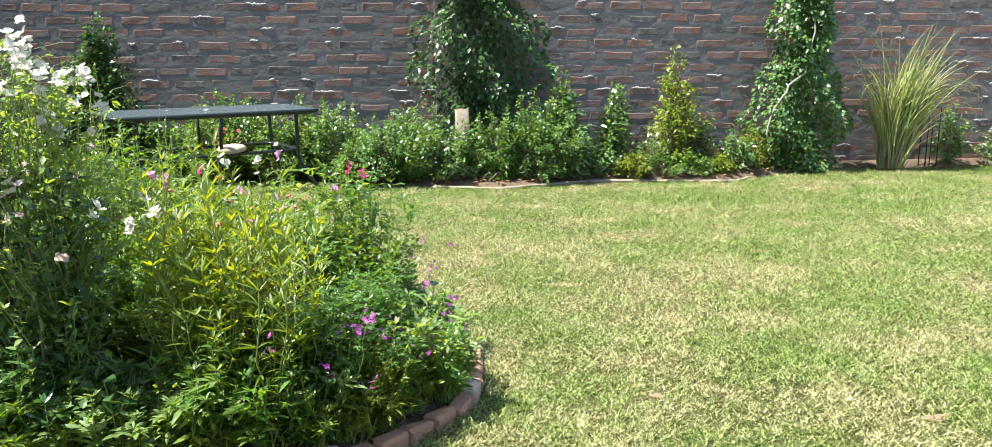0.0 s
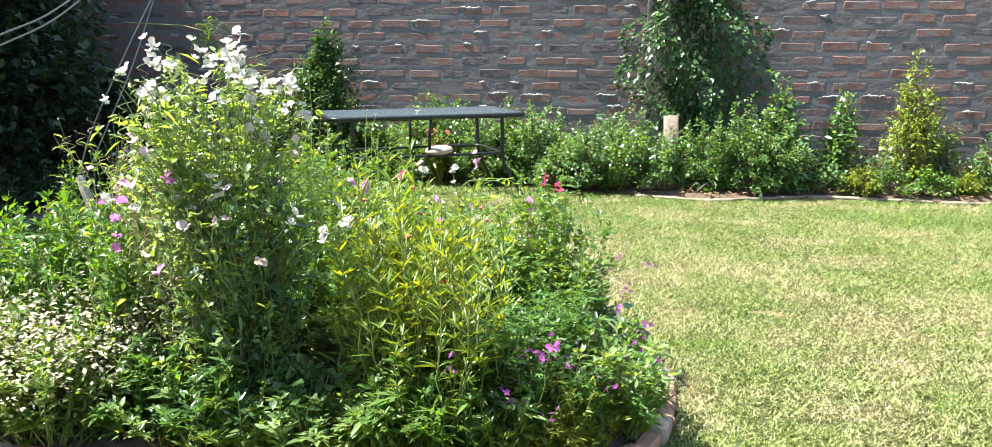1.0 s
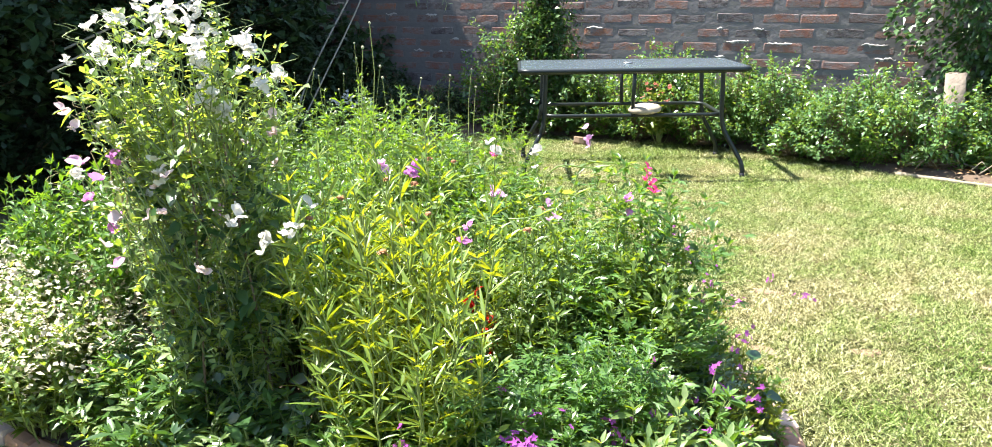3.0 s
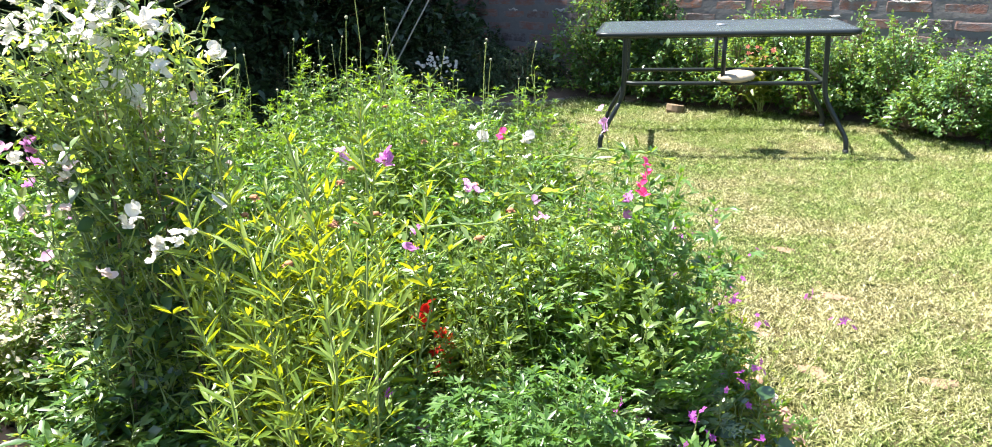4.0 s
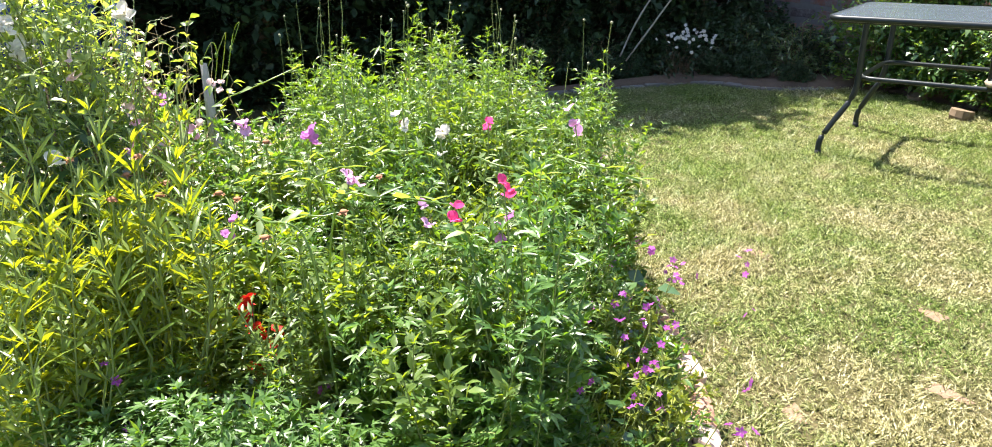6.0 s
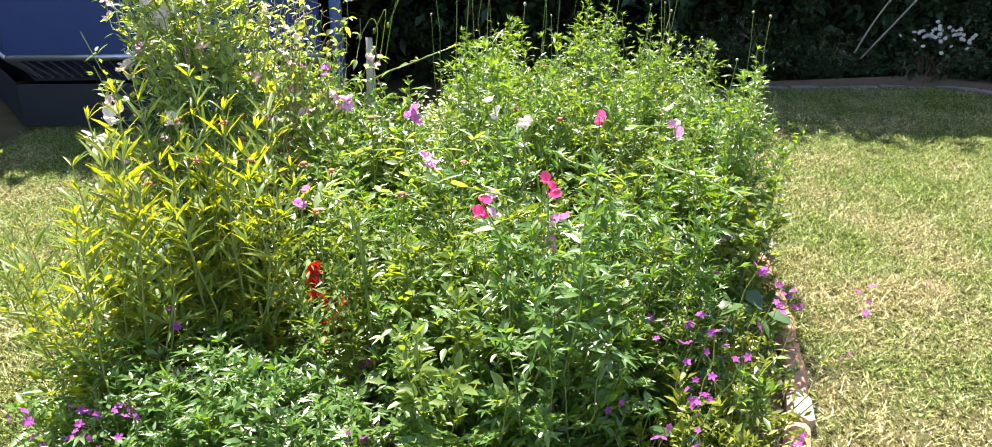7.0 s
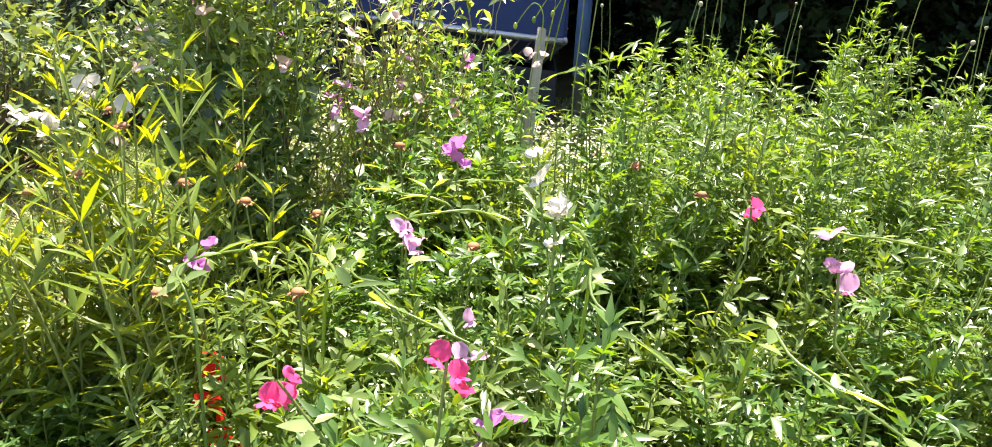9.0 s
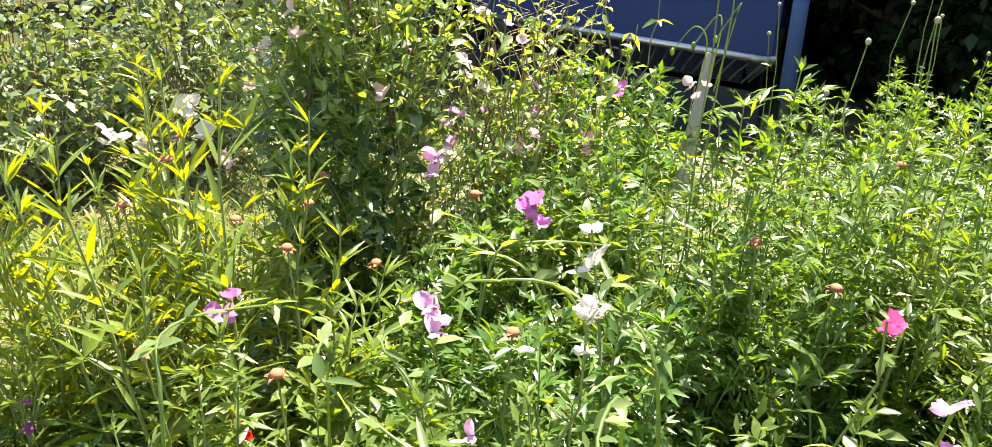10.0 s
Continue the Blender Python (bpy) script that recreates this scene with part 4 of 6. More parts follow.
def bed_plants():
    # tall yellow-green perennials
    protos = [build("lance_leaved_perennial", "yellow-green perennial with whorls of narrow pointed leaves", "plant", lance_plant(0.80, 4), M_STEM, M_LANCE, "perennials in the bed") for _ in range(4)]
    places = spots(12, (-0.52, -0.14), (2.56, 2.88), 0.055, 0.07, lambda x, y: math.hypot(x + 0.28, y - 2.71) < 0.14)
    scatter(protos, places, (0.78, 1.10), 0.05)
    for x, y, h in ((-0.45, 2.66, 1.16), (-0.22, 2.58, 1.10), (-0.12, 2.55, 1.02), (-0.36, 2.80, 1.12), (-0.04, 2.52, 0.95)):
        m = placed(x, y, 0.05, rng.uniform(0, 360), 0.95, h)
        copy_thing(protos[int(rng.integers(4))], m).matrix_basis = m
    for x, y in spots(5, (-0.26, 0.04), (2.44, 2.60), 0.07, 0.05):
        m = placed(x, y, 0.05, rng.uniform(0, 360), rng.uniform(0.8, 0.95), rng.uniform(0.7, 0.95))
        copy_thing(protos[int(rng.integers(4))], m).matrix_basis = m
    # herbs filling the middle: fine, middling and broad in the leaf, in fresh and olive greens
    bushy = protos = [build("bushy_herb", "bushy fresh green herb with many small leaves", "plant", leafy_plant(0.66, 0.17, 18, 0.034, 0.32, 34, cut=True), M_STEM, M_GREEN, "herbs in the bed") for _ in range(3)]
    fine = [build("feathery_herb", "feathery herb with thread-fine yellowish green leaves", "plant", leafy_plant(0.70, 0.15, 20, 0.032, 0.22, 44), M_STEM, M_OLIVE, "herbs in the bed") for _ in range(3)]
    broad = [build("oval_leaved_herb", "upright herb with small oval olive-green leaves", "plant", leafy_plant(0.60, 0.16, 17, 0.031, 0.38, 34, True), M_STEM, M_OLIVE, "herbs in the bed") for _ in range(2)]
    places = spots(74, (-1.2, 0.30), (2.92, 4.15), 0.105, 0.21, lambda x, y: math.hypot(x - 0.17, y - 2.98) > 0.27 and math.hypot(x + 0.2, y - 2.95) > 0.13 and (x < -0.5 or inside(x, y, 0.36)))
    scatter(protos, places[0::3], (0.78, 1.06), 0.06)
    scatter(fine, places[1::3], (0.80, 1.10), 0.06)
    scatter(broad, places[2::3], (0.72, 1.05), 0.06)
    # the tall bush towards the back corner, topped with seed heads
    protos = []
    for _ in range(4):
        t = build("scabious_bush", "tall bright green bush topped with thin stalks and seed heads", "plant", leafy_plant(0.78, 0.20, 24, 0.032, 0.27, 38, cut=True), M_STEM, M_TALL, "scabious bushes in the bed")
        seed_stalks(t, 2, 0.70, 0.95, 0.18, knob=0.0046)
        protos.append(t)
    places = spots(24, (-2.0, -0.75), (3.30, 4.42), 0.19, 0.17, lambda x, y: y > 3.0 - 0.45 * (x + 0.75))
    scatter(protos, places, (0.92, 1.15), 0.05)
    # grey cut-leaved plants near the rounded end
    protos = [build("dusty_leaved_plant", "low grey-green plant with deeply cut leaves", "plant", pinnate_plant(0.36, 0.115, 130), M_STEM, M_GREY, "grey plants in the bed") for _ in range(3)]
    places = [(0.14, 2.98), (0.22, 3.12), (0.04, 2.88), (0.30, 3.28), (0.12, 3.16), (0.02, 3.04), (0.25, 2.86), (-0.6, 2.85), (0.05, 3.5), (0.15, 2.76), (0.32, 3.02), (-0.05, 2.96)]
    scatter(protos, places, (0.75, 1.05), 0.06)
    # lush lobed leaves behind the rounded end
    protos = [build("lobed_leaf_plant", "lush bright green plant with soft lobed leaves", "plant", pinnate_plant(0.46, 0.15, 105), M_STEM, M_GREEN, "lobed-leaf plants in the bed") for _ in range(3)]
    places = [(0.16, 3.30), (0.06, 3.42), (0.18, 3.42), (-0.04, 3.54), (-0.16, 3.66), (0.0, 3.28), (0.22, 3.26), (-0.28, 3.78), (-0.12, 3.44), (0.08, 3.18), (-0.02, 3.66)]
    scatter(protos, places, (0.75, 1.0), 0.05)
    # broad dark leaves low at the edge
    protos = [build("broad_leaved_plant", "low plant with broad dark green leaves", "plant", broad_plant(0.26, 0.12, 60, 0.054), M_STEM, M_BROAD, "broad-leaved plants in the bed") for _ in range(3)]
    places = [(0.34, 3.36), (0.10, 3.60), (0.26, 3.22), (-0.10, 3.78), (-0.62, 4.12), (-0.9, 4.24), (-1.2, 4.30), (-0.35, 3.98), (-1.5, 4.36), (-0.55, 2.52), (-0.25, 2.50), (-1.0, 2.50), (0.1, 2.62), (-1.28, 2.52), (-0.62, 2.62), (-0.52, 2.44), (-0.75, 2.46)]
    scatter(protos, places, (0.75, 1.25), 0.04)
    # mixed herbs along the front edge
    protos = [build("front_herb", "leafy herb with pointed green leaves at the bed's edge", "plant", leafy_plant(0.42, 0.15, 11, 0.044, 0.28, 18, True), M_STEM, (M_GREEN, M_PEA, M_OLIVE, M_PEA)[_], "front herbs in the bed") for _ in range(4)]
    places = spots(24, (-1.7, 0.10), (2.38, 2.58), 0.085, 0.03) + spots(9, (0.05, 0.46), (2.5, 2.95), 0.10, 0.09)
    scatter(protos, places, (0.45, 0.95), 0.04, low=(-1.02, -0.30))
    for x, y in spots(13, (-0.14, 0.24), (2.60, 3.02), 0.085, 0.05, lambda x, y: math.hypot((x + 0.08) / 1.7, y - 2.95) > 0.13):
        m = placed(x, y, 0.05, rng.uniform(0, 360), rng.uniform(0.8, 1.0), rng.uniform(0.62, 0.86))
        copy_thing(bushy[int(rng.integers(3))], m).matrix_basis = m
    # coarse dark green herbs and feathery ones in front of the tall plants
    protos = [build("coarse_herb", "coarse deep green herb with pointed leaves at the bed's edge", "plant", leafy_plant(0.44, 0.14, 11, 0.050, 0.28, 15, True), M_STEM, (M_GREEN, M_PEA, M_BROAD)[_], "coarse herbs in the bed") for _ in range(3)]
    scatter(protos, spots(15, (-1.15, 0.05), (2.38, 2.56), 0.085, 0.03), (0.55, 1.0), 0.04, low=(-1.02, -0.30))
    protos = [build("feathery_herb", "low feathery yellowish green herb by the brick edging", "plant", leafy_plant(0.40, 0.13, 18, 0.026, 0.24, 34), M_STEM, (M_GREEN, M_LOW, M_GREEN)[_], "feathery herbs by the edging") for _ in range(3)]
    scatter(protos, spots(17, (-0.08, 0.46), (2.42, 2.86), 0.085, 0.05), (0.45, 0.72), 0.04)
    # low sprawling plants just inside the bricks
    protos = [build("creeping_herb", "low sprawling olive herb beside the brick edging", "plant", leafy_plant(0.15, 0.12, 12, 0.026, 0.30, 20), M_STEM, (M_LOW, M_OLIVE, M_GREEN)[_], "creeping herbs along the edging") for _ in range(3)]
    places = []
    for i in range(2, len(OUTLINE) - 2, 4):
        (a, b), (c, d) = OUTLINE[i - 1], OUTLINE[i + 1]
        q = rng.uniform(0.085, 0.12) / math.hypot(c - a, d - b)
        places.append((OUTLINE[i][0] - (d - b) * q, OUTLINE[i][1] + (c - a) * q))
    scatter(protos, places, (0.7, 1.2), 0.03)
    # leafy herbs beside the stake
    protos = [build("bushy_herb", "bushy fresh green herb beside the wooden stake", "plant", leafy_plant(0.64, 0.15, 17, 0.036, 0.32, 26), M_STEM, M_GREEN, "herbs by the stake") for _ in range(2)]
    scatter(protos, [(-1.34, 2.66), (-1.52, 2.78), (-1.24, 2.82), (-1.66, 2.86), (-1.42, 2.90), (-1.62, 2.70), (-1.74, 2.62), (-1.50, 2.64), (-1.80, 2.78), (-1.42, 2.62), (-1.58, 2.86)], (1.0, 1.25), 0.05)
    # pale low plants at the far end
    protos = []
    for _ in range(3):
        t = build("pale_low_plant", "low pale plant gone to papery seed", "plant", leafy_plant(0.40, 0.18, 17, 0.030, 0.38, 30, False), M_STEM, M_PEA, "pale plants in the bed")
        pp = Pile()
        n = 430
        a, r = rng.uniform(0, 6.28, n), 0.17 * np.sqrt(rng.random(n))
        leaves(pp, np.stack([r * np.cos(a), r * np.sin(a), rng.uniform(0.2, 0.42, n)], 1), around(n, 0.4, 0.5), rng.uniform(0.012, 0.026, n), rng.uniform(0.008, 0.017, n), 0.1, 0.2, full=False)
        tagged(part("bract", pp.mesh("bract", M_PAPER), t, "pale papery seed bracts"), kind="stuff")
        protos.append(t)
    places = spots(19, (-2.1, -1.15), (2.45, 3.35), 0.15, 0.06) + spots(10, (-2.0, -1.25), (2.40, 2.62), 0.11, 0.04)
    scatter(protos, places, (0.75, 1.1), 0.05)
    # rust-coloured spent heads and fine grass stalks over the middle of the bed
    for x, y, h in ((-0.30, 2.75, 0.80), (-0.42, 2.62, 0.78), (-0.10, 2.95, 0.66), (-0.62, 3.05, 0.72), (-0.75, 3.45, 0.70), (-0.50, 2.95, 0.62), (-0.27, 2.58, 0.68), (-0.37, 2.90, 0.68),
                    (-0.15, 3.12, 0.67), (-0.62, 2.72, 0.68), (-0.39, 3.27, 0.66), (-0.73, 3.57, 0.67), (-0.26, 2.69, 0.73), (-0.38, 2.78, 0.69), (-1.05, 3.58, 0.76), (-0.51, 2.80, 0.68)):
        t = thing("spent_daisy", "spent rust-brown flower on a bare stalk", "flower", (x, y, 0.05), 0, "spent flowers in the bed")
        st, kn, lf = Pile(), Pile(), Pile()
        tube(st, twisted((0, 0, 0), (0.03, 0.02, h), 0.02, 6), 0.0022, 0.0016, 4)
        ball(kn, (0.03, 0.02, h), 0.0095, 0.6, 4, 8)
        leaves(lf, np.tile((0.03, 0.02, h), (9, 1)), around(9, 0.0, 0.2), 0.015, 0.008, 0.2, 0.1, full=False)
        part("stalk", st.mesh("stalk", M_STEM), t)
        part("head", kn.mesh("head", M_RUST), t, "rust-brown flower head")
        tagged(part("bract_ring", lf.mesh("bract_ring", M_RUST), t), kind="stuff")


def twinspur_stalks(flower, heads):
    """Tall wiry stalks that lean out over the edging, with loose heads."""
    for x, y, z, n in heads:
        foot = np.array((x, y)) + (np.array((-0.35, 3.3)) - (x, y)) * 0.16
        t = thing("twinspur_stalk", "wiry stalk with a loose head of small magenta flowers", "flower", (*foot, 0.04), 0, "magenta flowers along the edging")
        tip = np.array((x - foot[0], y - foot[1], z - 0.04))
        st, lf = Pile(), Pile()
        pts = twisted((0, 0, 0), tip, 0.014, 7)
        tube(st, pts, 0.0022, 0.0012, 4)
        leaves(lf, pts[rng.integers(1, 5, 9)], around(9, 0.5, 0.3), rng.uniform(0.018, 0.034, 9), 0.008, 0.2, 0.3, full=False)
        greenery(t, st, lf, M_STEM, M_LOW)
        for q in range(n):
            m = pose(*(tip + rng.normal(0, 0.014, 3) * (1, 1, 1.2)), rng.normal(40, 30), rng.normal(0, 30), rng.uniform(0, 360)) @ Matrix.Scale(rng.uniform(0.8, 1.25), 4)
            part("flower", flower[q % 3], t, "small magenta bloom", m)


def magenta_plants():
    flower = [five_petals(0.0115).mesh("flower", P_MAGENTA) for _ in range(3)]
    line = OUTLINE[30:135]
    k = 0
    for i in range(2, len(line) - 1, 4):
        for inset in ((0.10, 0.22) if i % 8 == 2 else (0.13,)) if line[i][1] < 3.3 else (0.19,):
            a, b = line[i - 1], line[i + 1]
            nrm = np.array((-(b - a)[1], (b - a)[0]))
            nrm = nrm / np.hypot(*nrm)
            x, y = line[i] + nrm * (inset + rng.normal(0, 0.02) + (0.05 if line[i][0] > 0.3 else 0))
            if not inside(x, y, 0.06):
                continue
            h = rng.uniform(0.20, 0.31) * (0.7 if x > 0.2 and y < 3.3 else 1)
            t = build("twinspur_plant", "low sprawling plant with small magenta flowers by the brick edging", "plant", leafy_plant(h, 0.14, 12, 0.032, 0.30, 20), M_STEM, M_LOW if k % 3 else M_GREEN, "magenta flowers along the edging", (x, y, 0.04), 0)
            st = Pile()
            for j in range(int(rng.integers(1, 4))):
                an, r = math.atan2(-nrm[1], -nrm[0]) + rng.normal(0, 1.0), rng.uniform(0.02, 0.15)
                tip = np.array((r * math.cos(an), r * math.sin(an), h * rng.uniform(0.95, 1.45)))
                tube(st, twisted(tip * (0.4, 0.4, 0.4), tip, 0.012, 5), 0.0016, 0.001, 3)
                for q in range(int(rng.integers(1, 5))):
                    m = pose(*(tip + rng.normal(0, 0.013, 3)), rng.normal(40, 30), rng.normal(0, 30), rng.uniform(0, 360)) @ Matrix.Scale(rng.uniform(0.75, 1.2), 4)
                    part("flower", flower[q % 3], t, "small magenta bloom", m)
            tagged(part("stalk", st.mesh("stalk", M_STEM), t), kind="stuff")
            k += 1
    twinspur_stalks(flower, ((-0.10, 4.20, 0.42, 4), (-0.18, 4.04, 0.41, 3), (0.10, 3.82, 0.40, 3), (0.20, 3.72, 0.40, 3), (0.36, 3.82, 0.39, 3), (0.47, 3.70, 0.40, 5), (0.11, 4.05, 0.40, 2), (-0.03, 3.78, 0.41, 3),
                             (0.40, 3.24, 0.38, 4), (0.39, 3.11, 0.38, 5), (0.24, 3.04, 0.38, 6), (-0.49, 4.01, 0.42, 4), (-0.29, 4.03, 0.42, 5), (-0.12, 3.99, 0.41, 4), (-0.06, 3.69, 0.40, 4), (0.06, 3.73, 0.40, 3),
                             (-0.62, 4.20, 0.41, 3), (0.13, 2.55, 0.39, 5), (-0.07, 2.42, 0.39, 4), (-0.26, 3.89, 0.41, 6), (0.03, 2.80, 0.26, 5), (0.08, 2.86, 0.27, 4), (0.18, 2.84, 0.26, 5), (-0.03, 2.90, 0.28, 3),
                             (0.47, 3.24, 0.27, 4), (0.17, 3.36, 0.28, 3), (0.45, 3.02, 0.34, 3),
                             (-0.03, 3.03, 0.33, 2), (0.10, 2.90, 0.33, 3), (0.18, 2.90, 0.32, 4), (0.15, 2.76, 0.33, 4), (0.26, 2.86, 0.33, 4), (0.27, 3.09, 0.33, 3), (0.34, 2.86, 0.33, 3), (0.37, 2.58, 0.30, 4), (0.42, 2.89, 0.33, 3)))
    return flower


def red_salvia():
    for x, y, z, n in ((-0.20, 2.94, 0.48, 4), (-0.215, 2.985, 0.39, 4), (-0.165, 2.96, 0.38, 4), (-0.08, 2.43, 0.12, 2)):
        t = build("red_snapdragon", "small plant with scarlet flower spikes among dark leaves", "plant", leafy_plant(z * 0.8, 0.07, 6, 0.035, 0.4, 14), M_STEM, M_BROAD, "", (x, y, 0.05))
        st = Pile()
        tube(st, [(0, 0, 0), (0.005, 0, z * 0.6), (0, 0.005, z)], 0.003, 0.0015, 4)
        part("spike", st.mesh("spike", M_TWIG), t)
        for j in range(n):
            p = Pile()
            leaves(p, np.zeros((5, 3)), around(5, 0.3, 0.4), 0.027, 0.018, 0.3, 0.2)
            part("flower", p.mesh("flower", P_RED), t, "scarlet bloom", pose(rng.normal(0, 0.014), rng.normal(0, 0.014), z - 0.02 * j, rng.normal(0, 25), rng.normal(0, 25), 70 * j))


def sweet_peas():
    """The tall tangle on its hidden canes, and the stray stalks over the bed."""
    root = thing("sweet_pea_vine", "tall tangled sweet pea vine covered in white blooms", "plant", (-0.80, 2.60, 0.05))
    st, lf, pods = Pile(), Pile(), Pile()
    for a in range(5):
        x, y = 0.20 * math.cos(a * 1.257), 0.15 * math.sin(a * 1.257)
        canes = Pile()
        tube(canes, [(x, y, 0), (x * 0.35, y * 0.35, 0.95)], 0.004, 0.003, 5, True)
        part("cane", canes.mesh("cane", M_TWIG), root, "thin wooden cane")

    def envelope(z):
        return np.interp(z, [0, 0.25, 0.55, 0.8, 1.0, 1.12, 1.2, 1.27], [0.17, 0.21, 0.25, 0.29, 0.30, 0.26, 0.17, 0.07])

    for k in range(235):
        z = 0.03 + 1.20 * rng.random() ** 0.72
        a = rng.uniform(0, 2 * np.pi)
        r = envelope(z) * rng.uniform(0.5, 1.08)
        cx = -0.10 * max(0.0, z - 0.6)
        tip = np.array((cx + 1.1 * r * math.cos(a), 0.85 * r * math.sin(a), z))
        base = np.array((cx * 0.4 + 0.4 * r * math.cos(a + 0.6), 0.35 * r * math.sin(a + 0.6), max(0.0, z - rng.uniform(0.25, 0.5))))
        pts = twisted(base, tip, 0.018, 7)
        tube(st, pts, 0.0026, 0.0014, 4)
        n = 17
        f = rng.uniform(0.1, 1, n)
        at = np.stack([np.interp(f, np.linspace(0, 1, 7), pts[:, j]) for j in range(3)], 1)
        d = around(n, 0.35, 0.5)
        L = rng.uniform(0.018, 0.044, n)
        leaves(lf, at + d * 0.012, d, L, L * 0.40, 0.2, 0.25)
        leaves(lf, at + d * 0.012, unit(d * (-0.3, -0.3, 1) + rng.normal(0, 0.5, (n, 3))), L * 0.9, L * 0.42, 0.2, 0.25, full=False)
        if k % 2 == 0:
            t = np.linspace(0, 1, 8)
            cd = around(1, 0.5)[0]
            loop = tip + cd * 0.05 * t[:, None] + np.stack([0.018 * np.sin(9 * t), 0.018 * np.cos(9 * t), 0.03 * t], 1)
            tube(st, loop, 0.0013, 0.0008, 3)
        if k % 5 == 0:
            d1 = around(1, -0.4)[0]
            leaves(pods, tip[None], d1[None], 0.065, 0.012, 0.2, 0.6)
    greenery(root, st, lf, M_VINE, M_PEA)
    # core leaves take a darker green that puts in the vine's inner shade
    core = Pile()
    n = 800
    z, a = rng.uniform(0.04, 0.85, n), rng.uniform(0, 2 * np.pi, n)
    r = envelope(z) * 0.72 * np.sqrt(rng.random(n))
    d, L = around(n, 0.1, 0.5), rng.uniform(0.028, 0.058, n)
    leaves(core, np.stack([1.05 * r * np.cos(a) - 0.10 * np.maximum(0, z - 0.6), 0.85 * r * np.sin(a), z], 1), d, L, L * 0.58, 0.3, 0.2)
    tagged(part("inner_foliage", core.mesh("inner_foliage", M_BROAD), root, "broad leaves inside the vine, its inner shade put into their dark green"), kind="stuff")
    tagged(part("pod", pods.mesh("pod", M_PEA), root), kind="stuff")
    ax, ay, az = 0.80, -2.60, -0.05
    heads = [(-1.085, 2.682, 1.307, 4), (-1.09, 2.631, 1.085, 3), (-0.707, 2.582, 1.027, 4), (-0.977, 2.443, 0.978, 3), (-1.154, 2.488, 0.844, 1), (-0.54, 2.452, 0.816, 2),
             (-0.771, 2.436, 0.894, 2), (-1.052, 2.536, 1.156, 3), (-0.717, 2.79, 1.099, 4), (-0.66, 2.56, 1.03, 3), (-0.75, 2.55, 1.26, 3), (-0.70, 2.55, 1.22, 3), (-0.58, 2.57, 1.19, 3), (-0.55, 2.56, 1.11, 2), (-0.68, 2.52, 1.08, 2), (-1.06, 2.60, 1.14, 2), (-0.90, 2.47, 0.86, 1), (-0.445, 2.443, 0.782, 3), (-0.38, 2.46, 0.80, 2)]
    shoots = Pile()
    for x, y, z, n in heads:
        p = np.array((x + ax, y + ay, z + az))
        pea_cluster(root, p, "white", n + 2, 0.95)
        c = np.array((-0.10 * max(0.0, p[2] - 0.6), 0, p[2] - 0.22))
        tube(shoots, twisted(c + (p - c) * (0.55, 0.55, 0.3), p, 0.012, 6), 0.0022, 0.0014, 3)
    for k in range(34):
        z = rng.uniform(1.02, 1.23) if k % 5 else rng.uniform(0.75, 1.0)
        a, r = (rng.normal(-1.0, 1.0) if k % 5 else rng.uniform(0, 6.28)), envelope(z) * rng.uniform(0.6, 1.1)
        p = (-0.10 * max(0.0, z - 0.6) + 1.1 * r * math.cos(a), 0.85 * r * math.sin(a), z + rng.uniform(0, 0.05))
        pea_cluster(root, p, "white" if k % 5 else "blush", int(rng.integers(2, 5)), 0.92)
    for k in range(9):
        z = rng.uniform(0.45, 0.85)
        a, r = rng.normal(-2.0, 1.0), envelope(z) * 1.05
        pea_cluster(root, (1.1 * r * math.cos(a), 0.85 * r * math.sin(a), z), ("blush", "white", "lilac", "white")[k % 4], 1, 1.2)
    for x, y, z in ((-0.917, 2.417, 0.913), (-1.15, 2.50, 0.80), (-1.232, 2.635, 0.674)):
        pea_cluster(root, (x + ax, y + ay, z + az), "purple", 2, 1.2)
        shoot_to = np.array((x + ax, y + ay, z + az))
        tube(shoots, twisted(shoot_to * (0.6, 0.6, 0.75), shoot_to, 0.012, 5), 0.0022, 0.0014, 3)
    tagged(part("shoot", shoots.mesh("shoot", M_STEM), root), kind="stuff")
    # stray stalks standing out of the herbs
    stray = [(0.151, 3.281, 0.79, "pink", 3), (0.078, 3.414, 0.80, "pink", 3), (-0.313, 3.206, 0.75, "lilac", 3), (-0.584, 3.183, 0.781, "purple", 5), (-0.293, 3.423, 0.81, "white", 4),
             (-0.396, 3.369, 0.854, "white", 2), (-0.559, 3.017, 0.828, "lilac", 2), (-0.197, 3.358, 0.65, "lilac", 2), (-0.262, 3.769, 0.818, "lilac", 3), (-1.468, 2.907, 0.719, "purple", 2),
             (-0.568, 3.671, 0.756, "pink", 2), (-0.961, 2.763, 0.734, "lilac", 3), (-1.53, 3.06, 0.76, "blush", 2), (0.02, 3.44, 0.70, "purple", 2), (-0.229, 2.93, 0.695, "purple", 1),
             (-1.05, 2.85, 0.70, "blush", 2), (-1.2, 2.95, 0.68, "lilac", 2)]
    for x, y, z, colour, n in stray:
        t = thing("sweet_pea_stalk", f"slender sweet pea stalk with {dict(pink='bright pink', lilac='pale lilac', purple='purple', white='white', blush='fading blush')[colour]} blooms", "flower",
                  (x, y, 0.06), 0, "stray sweet peas in the bed")
        s1, l1 = Pile(), Pile()
        b = np.array((rng.normal(0, 0.10), rng.normal(0, 0.10), 0.1))
        tip = np.array((0, 0, z - 0.06))
        pts = twisted(b, tip, 0.025, 8)
        tube(s1, pts, 0.0026, 0.0016, 4)
        m = 8
        f = rng.uniform(0.3, 0.92, m)
